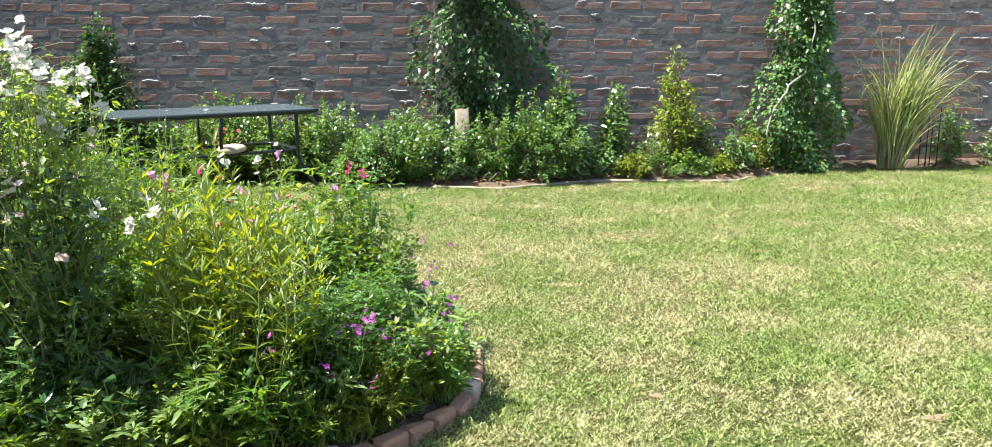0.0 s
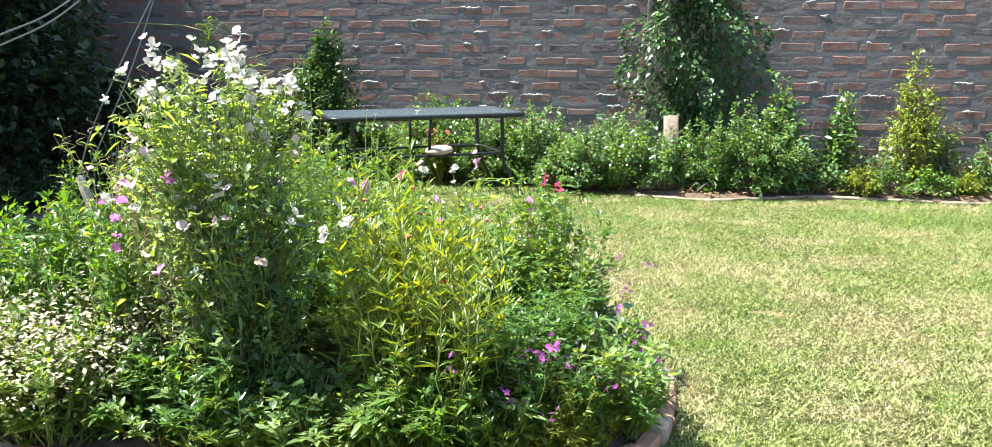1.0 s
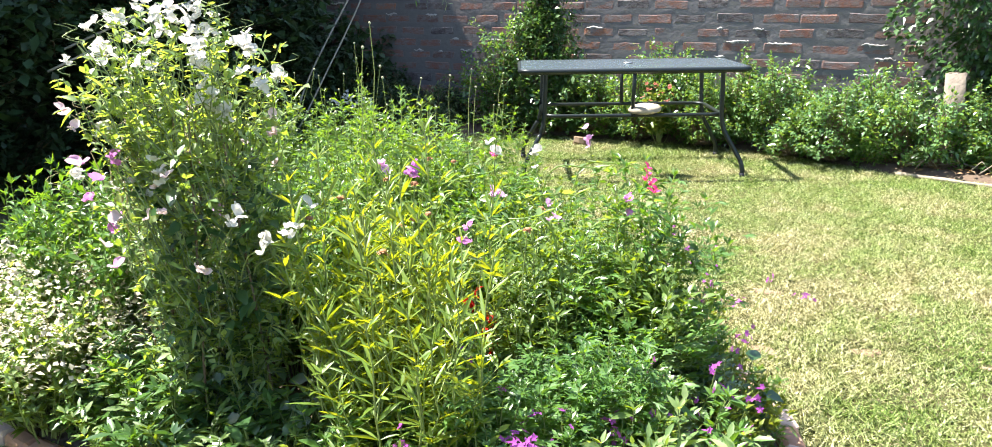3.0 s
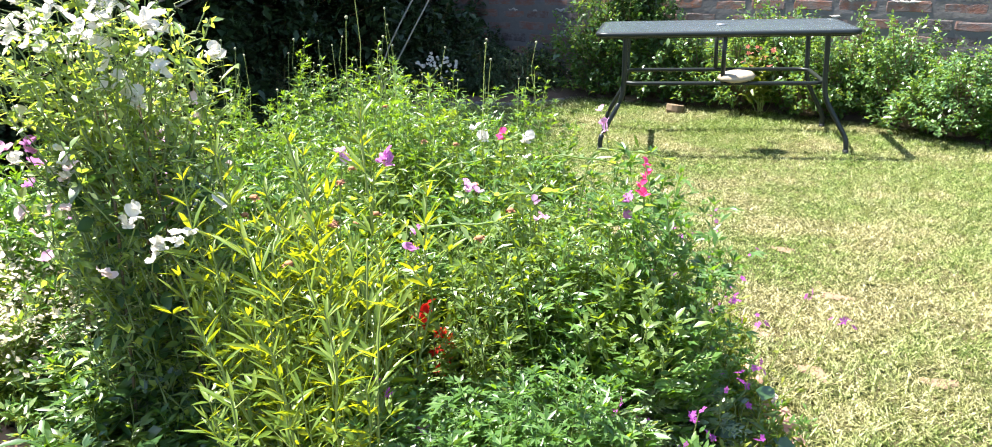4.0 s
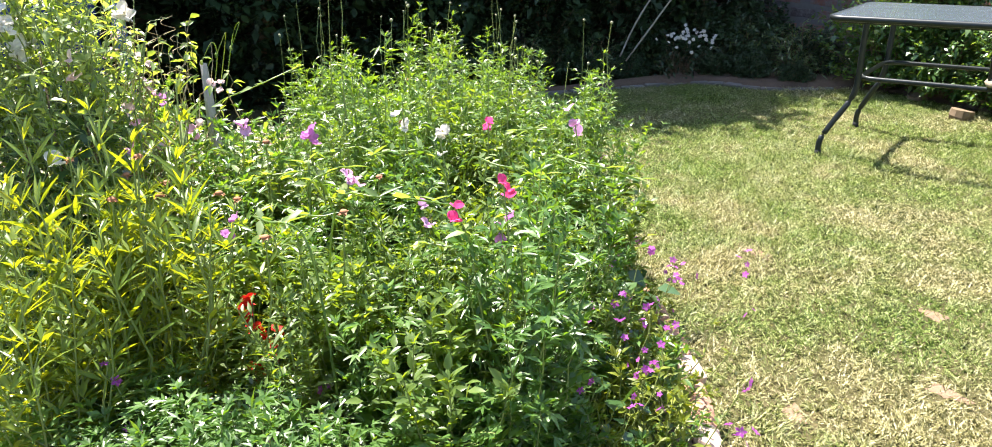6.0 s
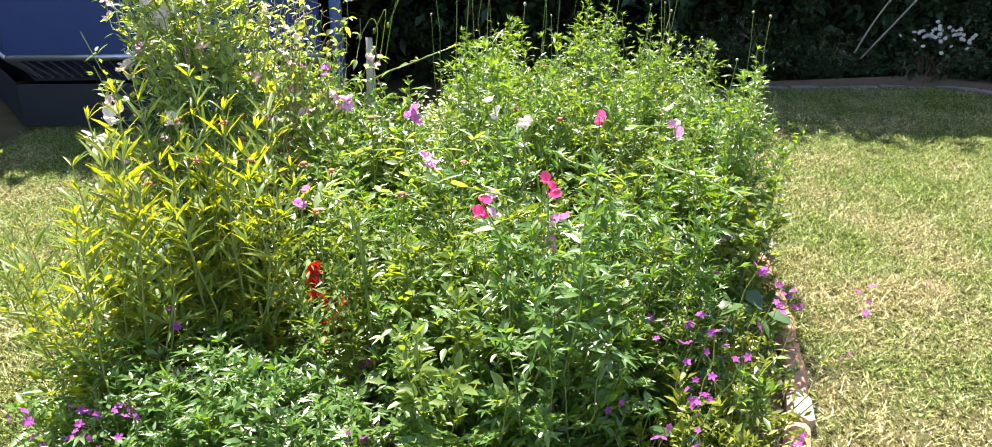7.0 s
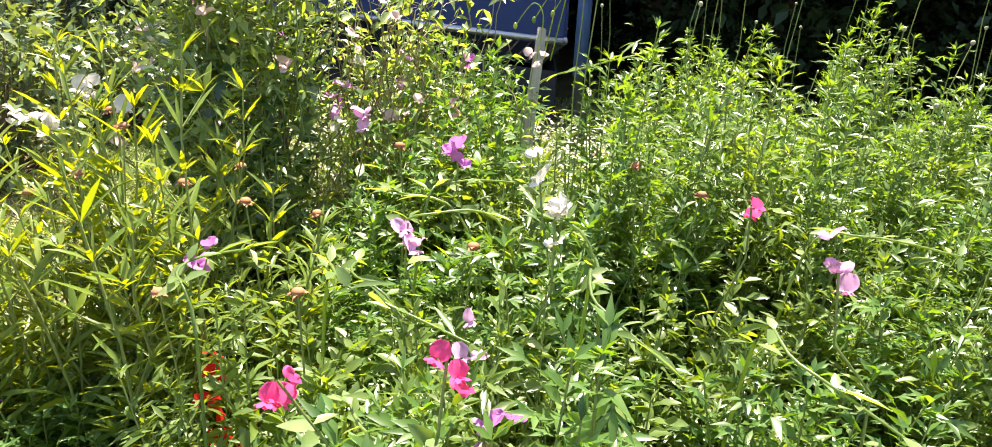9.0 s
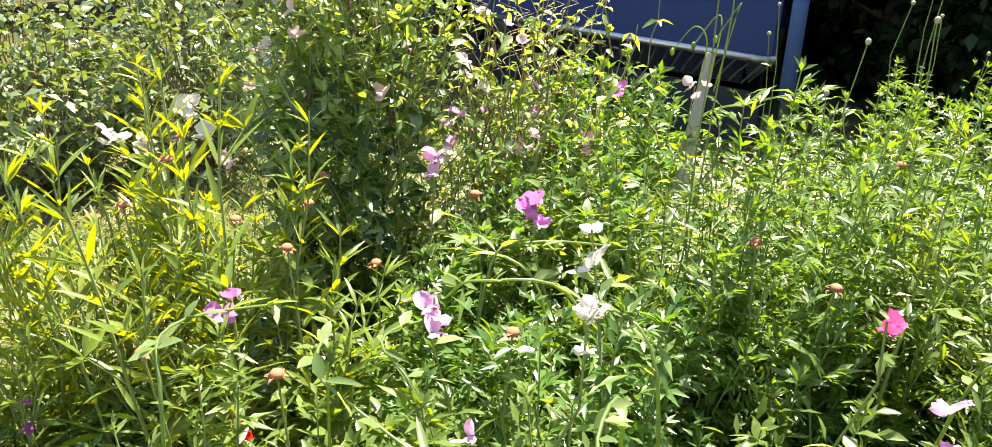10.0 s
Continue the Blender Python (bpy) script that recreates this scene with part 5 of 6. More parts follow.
        at = np.stack([np.interp(f, np.linspace(0, 1, 8), pts[:, j]) for j in range(3)], 1)
        L = rng.uniform(0.026, 0.05, m)
        leaves(l1, at, around(m, 0.3, 0.4), L, L * 0.42, 0.2, 0.3)
        greenery(t, s1, l1, M_STEM, M_PEA)
        pea_cluster(t, tip, colour, n + (colour != "pink"), 0.80 if colour == "pink" else 0.95)


def pea_tangles():
    """Dry pea vines leaning by the stake, and runners with pods lying over the herbs."""
    t = thing("dry_pea_vine", "half-dry tangle of pale pea stems and tendrils", "plant", (-1.13, 2.78, 0.05))
    st, lf = Pile(), Pile()
    for k in range(190):
        z = rng.uniform(0.2, 0.98)
        tip = np.array((rng.normal(-0.04, 0.15), rng.normal(0, 0.12), z))
        base = tip * (0.7, 0.7, 0) + (rng.normal(0, 0.05), rng.normal(0, 0.05), max(0.0, z - rng.uniform(0.2, 0.4)))
        pts = twisted(base, tip, 0.016, 8)
        tube(st, pts, 0.0024, 0.0013, 3)
        if k % 2:
            f = np.linspace(0, 1, 9)
            tube(st, tip + np.stack([0.02 * np.sin(8 * f + k), 0.02 * np.cos(8 * f + k) - 0.02, 0.05 * f], 1), 0.0011, 0.0007, 3)
        n = 9
        L = rng.uniform(0.02, 0.042, n)
        leaves(lf, pts[rng.integers(2, 8, n)], around(n, 0.2, 0.6), L, L * 0.45, 0.3, 0.5)
    greenery(t, st, lf, M_STRAW, M_PEA)
    for k in range(9):
        pea_cluster(t, (rng.normal(0, 0.17), rng.normal(0, 0.12), rng.uniform(0.55, 0.95)), ("blush", "lilac", "white")[k % 3], 1 + k % 2, 0.8)
    for k in range(13):
        x, y = rng.uniform(-0.85, 0.05), rng.uniform(3.0, 3.75)
        t = thing("pea_runner", "pale green pea runner with pods lying over the herbs", "plant", (x, y, 0.06), 0, "pea runners over the bed")
        st, lf = Pile(), Pile()
        a, z = rng.uniform(0, 6.28), rng.uniform(0.52, 0.66)
        dv = np.array((math.cos(a), math.sin(a), 0))
        pts = curve_pts([(0, 0, 0.2), dv * 0.05 + (0, 0, z), dv * 0.16 + (0.03, -0.02, z + 0.05), dv * 0.28 + (-0.02, 0.03, z + 0.01)], 6)
        tube(st, pts, 0.003, 0.0018, 4)
        n = 9
        L = rng.uniform(0.024, 0.046, n)
        leaves(lf, pts[rng.integers(6, len(pts), n)], around(n, 0.3, 0.4), L, L * 0.42, 0.15, 0.25)
        m = 3
        leaves(lf, pts[rng.integers(8, len(pts), m)], around(m, 0.0, 0.5), 0.06, 0.010, 0.1, 0.7)
        greenery(t, st, lf, M_PEA, M_PEA)


def stake():
    p = Pile()
    tube(p, [(0, 0, 0), (-0.09, 0.01, 0.3), (-0.19, 0.0, 0.58), (-0.245, 0.0, 0.74), (-0.262, 0.006, 0.785)], 0.020, 0.015, 6, True)
    p.v[-1] = p.v[-1] + rng.normal(0, 0.0025, p.v[-1].shape)
    ob = new("garden_stake", p.mesh("garden_stake", M_STAKE, False))
    ob.matrix_basis = pose(-1.40, 3.04, 0.03, 0, 0, 0)
    tagged(ob, "weathered grey wooden stake standing in the flower bed", "stake")
    t = thing("pea_runner", "pale pea runner trained across the wooden stake", "plant", (-1.58, 3.06, 0.05))
    st, lf = Pile(), Pile()
    for pts in ([(0.0, 0, 0.15), (0.03, -0.05, 0.42), (-0.05, -0.02, 0.60), (0.05, 0.16, 0.70), (0.02, 0.32, 0.75)], [(-0.05, 0, 0.3), (0.05, -0.14, 0.56), (0.02, -0.30, 0.62), (0.0, -0.42, 0.60)]):
        c = curve_pts(pts, 6)
        tube(st, c, 0.0036, 0.002, 4)
        n = 20
        i = rng.integers(4, len(c), n)
        L = rng.uniform(0.025, 0.05, n)
        leaves(lf, c[i], around(n, 0.3, 0.5), L, L * 0.45, 0.25, 0.3)
    for k in range(3):
        c = curve_pts([(0.03, 0.02 * k, 0.70), (0.06, 0.03 * k + 0.02, 0.82 + 0.03 * k), (0.10, 0.05 * k, 0.86 + 0.03 * k), (0.12, 0.05 * k - 0.04, 0.80 + 0.02 * k)], 5)
        tube(st, c, 0.0022, 0.0014, 3)
        ball(lf, c[-1], 0.006, 1.6, 4, 6)
    greenery(t, st, lf, M_PEA, M_PEA)


# ---------------------------------------------------------------- the border along the wall
def border():
    p = Pile()
    e = BORDER[(BORDER[:, 0] > -4.3)]
    v, t = [], []
    for x, y in e:
        v += [(x, y, 0.006), (x, y + 0.10, 0.05), (x, max(y + 0.12, WALL_Y - 0.0), 0.07)]
    for i in range(len(e) - 1):
        for j in range(2):
            a = i * 3 + j
            t += [(a, a + 3, a + 4), (a, a + 4, a + 1)]
    p.add(v, t)
    tagged(new("border_soil", p.mesh("border_soil", M_SOIL)), "dark leaf-littered soil of the border along the wall", "soil", kind="structure")
    # long weathered logs as the border's edge
    runs = [[(0.40, 7.62), (0.72, 7.50), (1.07, 7.44)], [(1.05, 7.43), (1.5, 7.58), (1.92, 7.78)], [(1.9, 7.74), (2.5, 7.70), (3.18, 7.58)], [(3.2, 7.60), (3.36, 7.70), (3.5, 7.84)], [(3.45, 7.90), (3.9, 8.12), (4.33, 8.28)]]
    for pts in runs:
        q = Pile()
        c = curve_pts([(x, y, 0.012 + rng.normal(0, 0.004)) for x, y in pts], 5)
        tube(q, c, 0.019, 0.013, 7, True)
        q.v[-1] = q.v[-1] + rng.normal(0, 0.003, q.v[-1].shape)
        tagged(new("edging_log", q.mesh("edging_log", M_LOG)), "weathered thin log lying along the border's edge", "log", "logs edging the border")
    # post by the creeper
    q = Pile()
    tube(q, [(0.70, 7.95, 0.0), (0.71, 7.95, 0.35), (0.70, 7.96, 0.70)], 0.072, 0.068, 10, True)
    q.v[-1] = q.v[-1] + rng.normal(0, 0.008, q.v[-1].shape)
    tagged(new("wooden_post", q.mesh("wooden_post", M_POST)), "short sawn wooden post standing among the shrubs", "post")
    # shrubs before the wall
    protos = [build("border_shrub", "dense fresh green shrub growing before the brick wall", "shrub", shrub(0.36, 0.28, 0.66, 130, 34, 0.042, 0.5), M_TWIG, M_SHRUB, "shrubs along the wall") for _ in range(4)]
    xs = [-2.95, -2.55, -2.1, -1.7, -1.3, -0.92, -0.55, -0.18, 0.18, 0.40, 1.05, 1.34, 1.55, -2.3, -1.5, -0.75, -0.05]
    for k, x in enumerate(xs):
        y = 8.16 if x < -0.3 else (7.98 if x < 0.3 else 7.86)
        if k > 12:
            y = 8.30 if x < -0.3 else 7.80
        m = placed(x, y, 0.04, rng.uniform(0, 360), rng.uniform(0.85, 1.05), rng.uniform(0.82, 1.12))
        if k < 4:
            protos[k].matrix_basis = m
        else:
            copy_thing(protos[k % 4], m).matrix_basis = m
    # taller leafy shrubs
    for x, y, rx, h, leaf, mat, name, label in (
        (1.66, 8.0, 0.26, 0.86, 0.085, M_SHRUB, "hydrangea", "leafy pale green hydrangea without flowers by the wall"),
        (2.20, 8.08, 0.18, 0.78, 0.07, M_SHRUB, "young_shrub", "slim young green shrub by the wall"),
        (2.80, 8.06, 0.31, 0.98, 0.06, M_GOLD, "golden_shrub", "narrow golden-green shrub by the wall"),
        (3.05, 8.12, 0.16, 0.55, 0.05, M_SHRUB, "young_shrub", "small green shrub by the wall"),
        (2.50, 8.00, 0.24, 0.36, 0.05, M_GREY, "grey_shrub", "low grey-green shrub in the border"),
        (2.62, 7.86, 0.26, 0.22, 0.04, M_GREEN, "ground_cover", "low ferny green plant at the border's edge"),
        (3.20, 7.86, 0.16, 0.16, 0.05, M_LOW, "ground_cover", "low leafy plant at the border's edge"),
        (3.62, 8.12, 0.22, 0.34, 0.05, M_LOW, "ground_cover", "low yellow-green plant in the border"),
        (5.78, 8.28, 0.16, 0.55, 0.045, M_SHRUB, "young_shrub", "small round-leaved green shrub by the wall"),
        (6.35, 8.25, 0.26, 0.46, 0.05, M_GREY, "grey_shrub", "silvery grey shrub by the wall"),
        (1.05, 7.75, 0.22, 0.26, 0.05, M_GREEN, "ground_cover", "low green plant at the border's edge"),
        (0.66, 7.74, 0.22, 0.50, 0.055, M_SHRUB, "young_shrub", "small green shrub before the wooden post"),
        (1.40, 7.72, 0.24, 0.36, 0.05, M_SHRUB, "ground_cover", "low green plant at the border's edge"),
        (2.05, 7.95, 0.22, 0.30, 0.05, M_SHRUB, "ground_cover", "low green plant in the border"),
        (2.35, 7.84, 0.20, 0.20, 0.045, M_LOW, "ground_cover", "low yellow-green plant at the border's edge"),
        (2.92, 7.80, 0.22, 0.20, 0.045, M_GREEN, "ground_cover", "low ferny green plant at the border's edge"),
        (1.72, 7.84, 0.20, 0.26, 0.05, M_SHRUB, "ground_cover", "low green plant at the border's edge"),
        (3.42, 8.02, 0.20, 0.40, 0.05, M_SHRUB, "young_shrub", "small green shrub beside the creeper"),
        (3.90, 8.22, 0.24, 0.42, 0.05, M_SHRUB, "young_shrub", "small green shrub at the creeper's foot"),
        (-0.35, 7.86, 0.24, 0.34, 0.05, M_SHRUB, "ground_cover", "low green plant at the border's edge"),
        (-1.1, 7.98, 0.26, 0.40, 0.05, M_SHRUB, "ground_cover", "low green plant at the border's edge"),
        (0.2, 7.82, 0.2, 0.30, 0.05, M_GREEN, "ground_cover", "low green plant at the border's edge"),
    ):
        build(name, label, "shrub", shrub(rx, rx * 0.9, h, max(40, int(240 * rx * h + 40)), 22, leaf * 0.9, 0.45, taper=0.35 if h > 0.7 else 0), M_TWIG, mat, "", (x, y, 0.05))
    # pyramid of dark glossy leaves
    build("pyramid_shrub", "dark glossy pyramid-shaped shrub against the wall", "shrub", shrub(0.70, 0.34, 1.34, 420, 26, 0.055, 0.55, taper=0.82), M_TWIG, M_IVY, "", (-2.68, 8.16, 0.04))
    build("border_shrub", "broad white-flecked green shrub in the corner of the border", "shrub", shrub(0.52, 0.3, 1.0, 170, 26, 0.05, 0.5), M_TWIG, M_SHRUB, "", (-3.05, 8.08, 0.04))
    # spiky silver rosette
    t = thing("silver_rosette", "spiky silver-blue rosette plant in the border", "plant", (1.93, 7.9, 0.06))
    lf = Pile()
    leaves(lf, np.zeros((26, 3)), around(26, 0.6, 0.5), rng.uniform(0.12, 0.2, 26), 0.018, 0.05, 0.4)
    tagged(part("foliage", lf.mesh("foliage", M_GREY), t), kind="stuff")
    # salmon-red flowers among yellowing leaves behind the table
    t = build("geranium", "geranium with salmon-red flower heads and yellowing leaves", "plant", leafy_plant(0.40, 0.17, 12, 0.05, 0.7, 12, True), M_STEM, M_LOW, "", (-1.45, 7.92, 0.05))
    fl = five_petals(0.022).mesh("flower", P_SALMON)
    for k in range(22):
        a, r = rng.uniform(0, 6.28), 0.16 * math.sqrt(rng.random())
        part("flower", fl, t, "salmon-red bloom", pose(r * math.cos(a), r * math.sin(a) - 0.05, rng.uniform(0.36, 0.50), rng.normal(40, 25), rng.normal(0, 25), rng.uniform(0, 360)))
    # short sawn logs set along the lawn's edge
    for x, y, r, h in ((-2.13, 7.80, 0.075, 0.06), (-2.68, 8.05, 0.070, 0.05)):
        q = Pile()
        tube(q, [(0, 0, 0), (0.004, 0, h * 0.5), (0, 0.003, h)], r, r * 0.94, 10, True)
        q.v[-1] = q.v[-1] + rng.normal(0, 0.003, q.v[-1].shape)
        ob = new("sawn_log", q.mesh("sawn_log", M_TWIG, False))
        ob.matrix_basis = pose(x, y, 0.0, 0, 0, rng.uniform(0, 360))
        tagged(ob, "short sawn log standing at the border's edge", "log", "sawn logs by the border")
    # litter of dry leaves
    q = Pile()
    n = 420
    x = rng.uniform(-0.6, 4.2, n)
    y = np.interp(x, BORDER[:, 0], BORDER[:, 1]) + rng.uniform(0.02, 0.30, n)
    leaves(q, np.stack([x, y, rng.uniform(0.05, 0.075, n)], 1), around(n, 0.1, 0.25), rng.uniform(0.03, 0.08, n), rng.uniform(0.015, 0.035, n), 0.05, 0.3, full=False)
    tagged(new("leaf_litter", q.mesh("leaf_litter", M_BROWN)), "dry brown leaf litter on the border soil", "litter", kind="stuff")
    # thin sticks and a bare bent branch
    for k in range(30):
        q = Pile()
        x = rng.uniform(0.3, 3.6)
        y = float(np.interp(x, BORDER[:, 0], BORDER[:, 1])) + rng.uniform(0.06, 0.22)
        a = rng.normal(0, 0.7)
        L, rise = rng.uniform(0.15, 0.5), rng.uniform(0.01, 0.09)
        tube(q, [(x - L * math.cos(a) / 2, y, 0.065), (x, y + 0.02, 0.07 + rise), (x + L * math.cos(a) / 2, y + L * math.sin(a) * 0.3, 0.07)], 0.0055, 0.003, 5, True)
        tagged(new("stick", q.mesh("stick", M_LOG)), "bare pale stick lying on the border soil", "stick", "sticks on the border")


def creeper(name, label, x, half, top, taper, depth, leaf_look=M_IVY):
    """A climber flat on the wall."""
    t = thing(name, label, "climber", (x, WALL_Y - 0.14, 0.03))
    st, lf = Pile(), Pile()
    for k in range(9):
        a = rng.uniform(-half, half)
        tube(st, twisted((a * 0.4, 0.02, 0), (a * (1 - taper), 0.03, top * rng.uniform(0.7, 1)), 0.05, 9), 0.009, 0.003, 5)
    n = 8200
    z = rng.uniform(0.02, top, n)
    w = half * (1 - taper * z / top) * (1 + 0.22 * np.sin(z * 6 + x) + 0.15 * np.sin(z * 13 + 2 * x))
    u = np.clip(rng.normal(0, 0.62, n), -1.15, 1.15)
    front = depth * np.sqrt(np.clip(1.35 - u * u, 0.05, 1)) * (1 + 0.35 * np.sin(u * 5 + z * 8))
    y = -front * rng.uniform(0.45, 1.05, n)
    d = unit(np.stack([u * 0.7 + rng.normal(0, 0.5, n), -0.6 + rng.normal(0, 0.4, n), rng.normal(-0.25, 0.5, n)], 1))
    L = rng.uniform(0.035, 0.068, n)
    leaves(lf, np.stack([u * w, y, z], 1), d, L, L * 0.62, 0.2, 0.15, up=unit(rng.normal(0, 0.4, (n, 3)) + (-0.3, -0.45, 0.8)), full=False)
    greenery(t, st, lf, M_TWIG, leaf_look)
    return t


def reeds():
    t = thing("ornamental_grass", "tall clump of arching pale-striped ornamental grass", "grass", (5.08, 8.14, 0.02))
    p, dry, culms = Pile(), Pile(), Pile()
    for k in range(330):
        # each blade leaves the tight base nearly upright and bends over more and more towards its tip
        a, q = rng.uniform(0, 2 * np.pi), 0.10 * math.sqrt(rng.random())
        b = np.array((q * math.cos(a) * 1.3, q * math.sin(a) * 0.8))
        side = rng.normal(0.14 + 1.3 * b[0], 0.21)
        heading = rng.normal(0, 0.55) + (0 if side > 0 else np.pi)
        start, curl = abs(side), abs(rng.normal(0.6, 0.5)) + (rng.uniform(0.9, 2.3) if k % 5 < 2 else 0)
        L = rng.uniform(0.75, 1.62)
        f = np.linspace(0, 1, 13)
        th = start * (0.55 + 0.6 * f) + curl * f**2.8
        step = L / 12
        out = np.r_[0, np.cumsum(np.sin(th[1:]) * step)]
        z = np.r_[0, np.cumsum(np.cos(th[1:]) * step)]
        c = np.stack([b[0] + math.cos(heading) * out, np.clip(b[1] + 0.8 * math.sin(heading) * out, -0.9, 0.28), np.maximum(z, 0.02)], 1)
        wd = rng.uniform(0.005, 0.0095) * (0.7 + 0.3 * np.sin(np.pi * np.clip(f + 0.1, 0, 1))) * (1 - f**3)
        sd = np.array((-math.sin(heading + 0.6), math.cos(heading + 0.6), 0.0)) if k % 2 else np.array((math.cos(heading + 0.5), math.sin(heading + 0.5), 0.0))
        v = np.stack([c - sd * wd[:, None], c + sd * wd[:, None]], 1).reshape(-1, 3)
        tr = []
        for i in range(12):
            q = 2 * i
            tr += [(q, q + 1, q + 3), (q, q + 3, q + 2)]
        (dry if k % 9 == 0 else p).add(v, tr)
        if k % 4 == 0:
            tube(culms, c[:4], 0.006, 0.004, 4)
    tagged(part("culm", culms.mesh("culm", M_LOG), t, "brownish stems at the clump's base"), kind="stuff")
    tagged(part("blade_clump", p.mesh("blade_clump", M_REED), t), kind="stuff")
    tagged(part("dry_blade_clump", dry.mesh("dry_blade_clump", M_STRAW), t, "dry straw-coloured blades"), kind="stuff")
    # thin iron plant frame behind the grass
    o = thing("plant_frame", "rusty iron plant frame standing by the wall", "frame", (5.58, 8.30, 0.03))
    for sx in (-0.06, 0.06):
        for sy in (-0.06, 0.06):
            q = Pile()
            tube(q, [(sx, sy, 0), (sx, sy, 0.62)], 0.006, 0.005, 5, True)
            part("upright", q.mesh("upright", M_IRON), o)
    for z in (0.2, 0.6):
        q = Pile()
        tube(q, [(-0.06, -0.06, z), (0.06, -0.06, z), (0.06, 0.06, z), (-0.06, 0.06, z), (-0.06, -0.06, z)], 0.005, sides=5)
        part("hoop", q.mesh("hoop", M_IRON), o)


# ---------------------------------------------------------------- the shaded side
def shaded_side():
    # trees placed to cast the shade on the lawn's far side
    def tree(seed):
        t = thing("dense_tree", "dense dark-leaved tree placed to shade the lawn's edge", "tree", group="trees on the shaded side")
        st, lf = Pile(), Pile()
        tube(st, [(0, 0, 0), (0.05, 0.03, 0.8), (0.0, 0.0, 1.7), (0.06, -0.03, 2.6)], 0.11, 0.04, 8)
        for k in range(120):
            a, z = rng.uniform(0, 2 * np.pi), rng.uniform(0.1, 3.3)
            r = 1.05 * (0.45 if z < 0.75 else 1.0) * math.sqrt(max(0.05, 1 - ((z - 1.7) / 1.75) ** 2)) * rng.uniform(0.55, 1.05)
            tip = np.array((r * math.cos(a), r * math.sin(a), z))
            tube(st, twisted((0.02, 0, max(0.2, z * 0.75)), tip, 0.06, 5), 0.015, 0.004, 4)
            n = 78
            at = tip + rng.normal(0, 0.10 if z < 0.75 else 0.15, (n, 3))
            at[:, 2] = np.maximum(at[:, 2], 0.03)
            L = rng.uniform(0.07, 0.14, n)
            leaves(lf, at, unit(rng.normal(0, 0.7, (n, 3)) + tip / (r + 0.3) * (1, 1, 0.2)), L, L * 0.55, 0.2, 0.2, full=False)
        tagged(part("trunk", st.mesh("trunk", M_TWIG), t), kind="stuff")
        tagged(part("crown", lf.mesh("crown", M_SHADEGREEN), t), kind="stuff")
        return t

    a, b = tree(1), tree(2)
    # tall crowns past x = -7 stay unseen, added only for their shade
    sites = [(-5.6, 5.95), (-5.15, 3.0), (-5.15, 5.0), (-5.0, 3.75), (-6.4, 4.2), (-6.3, 6.0), (-6.3, 2.6), (-6.35, 1.2), (-6.3, -0.2), (-6.5, -1.3), (-7.2, 5.4), (-7.2, 7.6), (-6.6, -2.7), (-5.0, -3.4), (-3.2, -4.2), (-7.3, 6.5), (-5.2, 4.35), (-7.5, 8.3), (-5.3, 6.45), (-5.7, 7.2)]
    for k, (x, y) in enumerate(sites):
        m = placed(x, y, 0, rng.uniform(0, 360), rng.uniform(0.92, 1.0), 0.87)
        if x < -6:
            m = placed(x, y, 0, rng.uniform(0, 360), 1.45, 1.05) if x > -7.1 else placed(x, y, 0, rng.uniform(0, 360), 1.55, 1.2)
        if k < 2:
            (a, b)[k].matrix_basis = m
        else:
            copy_thing((a, b)[k % 2], m).matrix_basis = m
    # undergrowth below their crowns, the shade there put into its dark leaf colour
    protos = [build("dark_undergrowth", "dense shrub growing under the trees, the shade put into its dark leaves", "shrub", shrub(0.62, 0.62, 1.0, 120, 30, 0.09, 0.55), M_TWIG, M_SHADEGREEN, "undergrowth on the shaded side") for _ in range(2)]
    sites = [(-5.05, 7.9), (-5.0, 7.0), (-5.05, 6.1), (-5.0, 5.2), (-5.05, 4.3), (-5.1, 3.4), (-6.4, 3.0), (-6.3, 2.2), (-6.35, 1.3), (-6.3, 0.4), (-6.2, -0.5), (-5.9, 3.5), (-5.8, 4.7), (-5.9, 5.7), (-5.8, 6.7), (-6.0, 7.7), (-5.7, -1.4), (-7.0, 2.6), (-7.1, 1.6), (-7.0, 0.6)]
    for k, (x, y) in enumerate(sites):
        m = placed(x, y, 0, rng.uniform(0, 360), rng.uniform(0.95, 1.15), rng.uniform(0.9, 1.15))
        if k < 2:
            protos[k].matrix_basis = m
        else:
            copy_thing(protos[k % 2], m).matrix_basis = m
    # shaded border's pale stone edge, the shade put into the stone's colour
    c = curve_pts([(-4.2, 5.3), (-4.12, 5.95), (-4.06, 6.6), (-3.92, 7.13), (-3.52, 7.32), (-3.24, 7.82)], 6)
    root = thing("stone_edging", "low pale stone edging of the shaded border, darkened in colour for the shade", "edging", kind="structure")
    for i in range(0, len(c) - 2, 2):
        q = Pile()
        u, v = c[i], c[i + 2]
        L = float(np.hypot(*(v - u)))
        box(q, (-L / 2 + 0.004, -0.032, -0.03), (L / 2 - 0.004, 0.032, 0.010 + rng.uniform(0, 0.012)), 0.003, 0.008)
        part("stone", q.mesh("stone", M_SHADESTONE, False), root, m=pose((u[0] + v[0]) / 2, (u[1] + v[1]) / 2, 0.01, 0, 0, math.degrees(math.atan2(v[1] - u[1], v[0] - u[0]))))
    q = Pile()
    box(q, (-0.11, -0.05, 0.0), (0.11, 0.05, 0.075), 0.003, 0.008)
    ob = new("loose_brick", q.mesh("loose_brick", M_EDGE, False))
    ob.matrix_basis = pose(-4.02, 5.10, 0.03, 0, 0, 8)
    tagged(ob, "single red brick lying on the shaded border's edging", "brick")
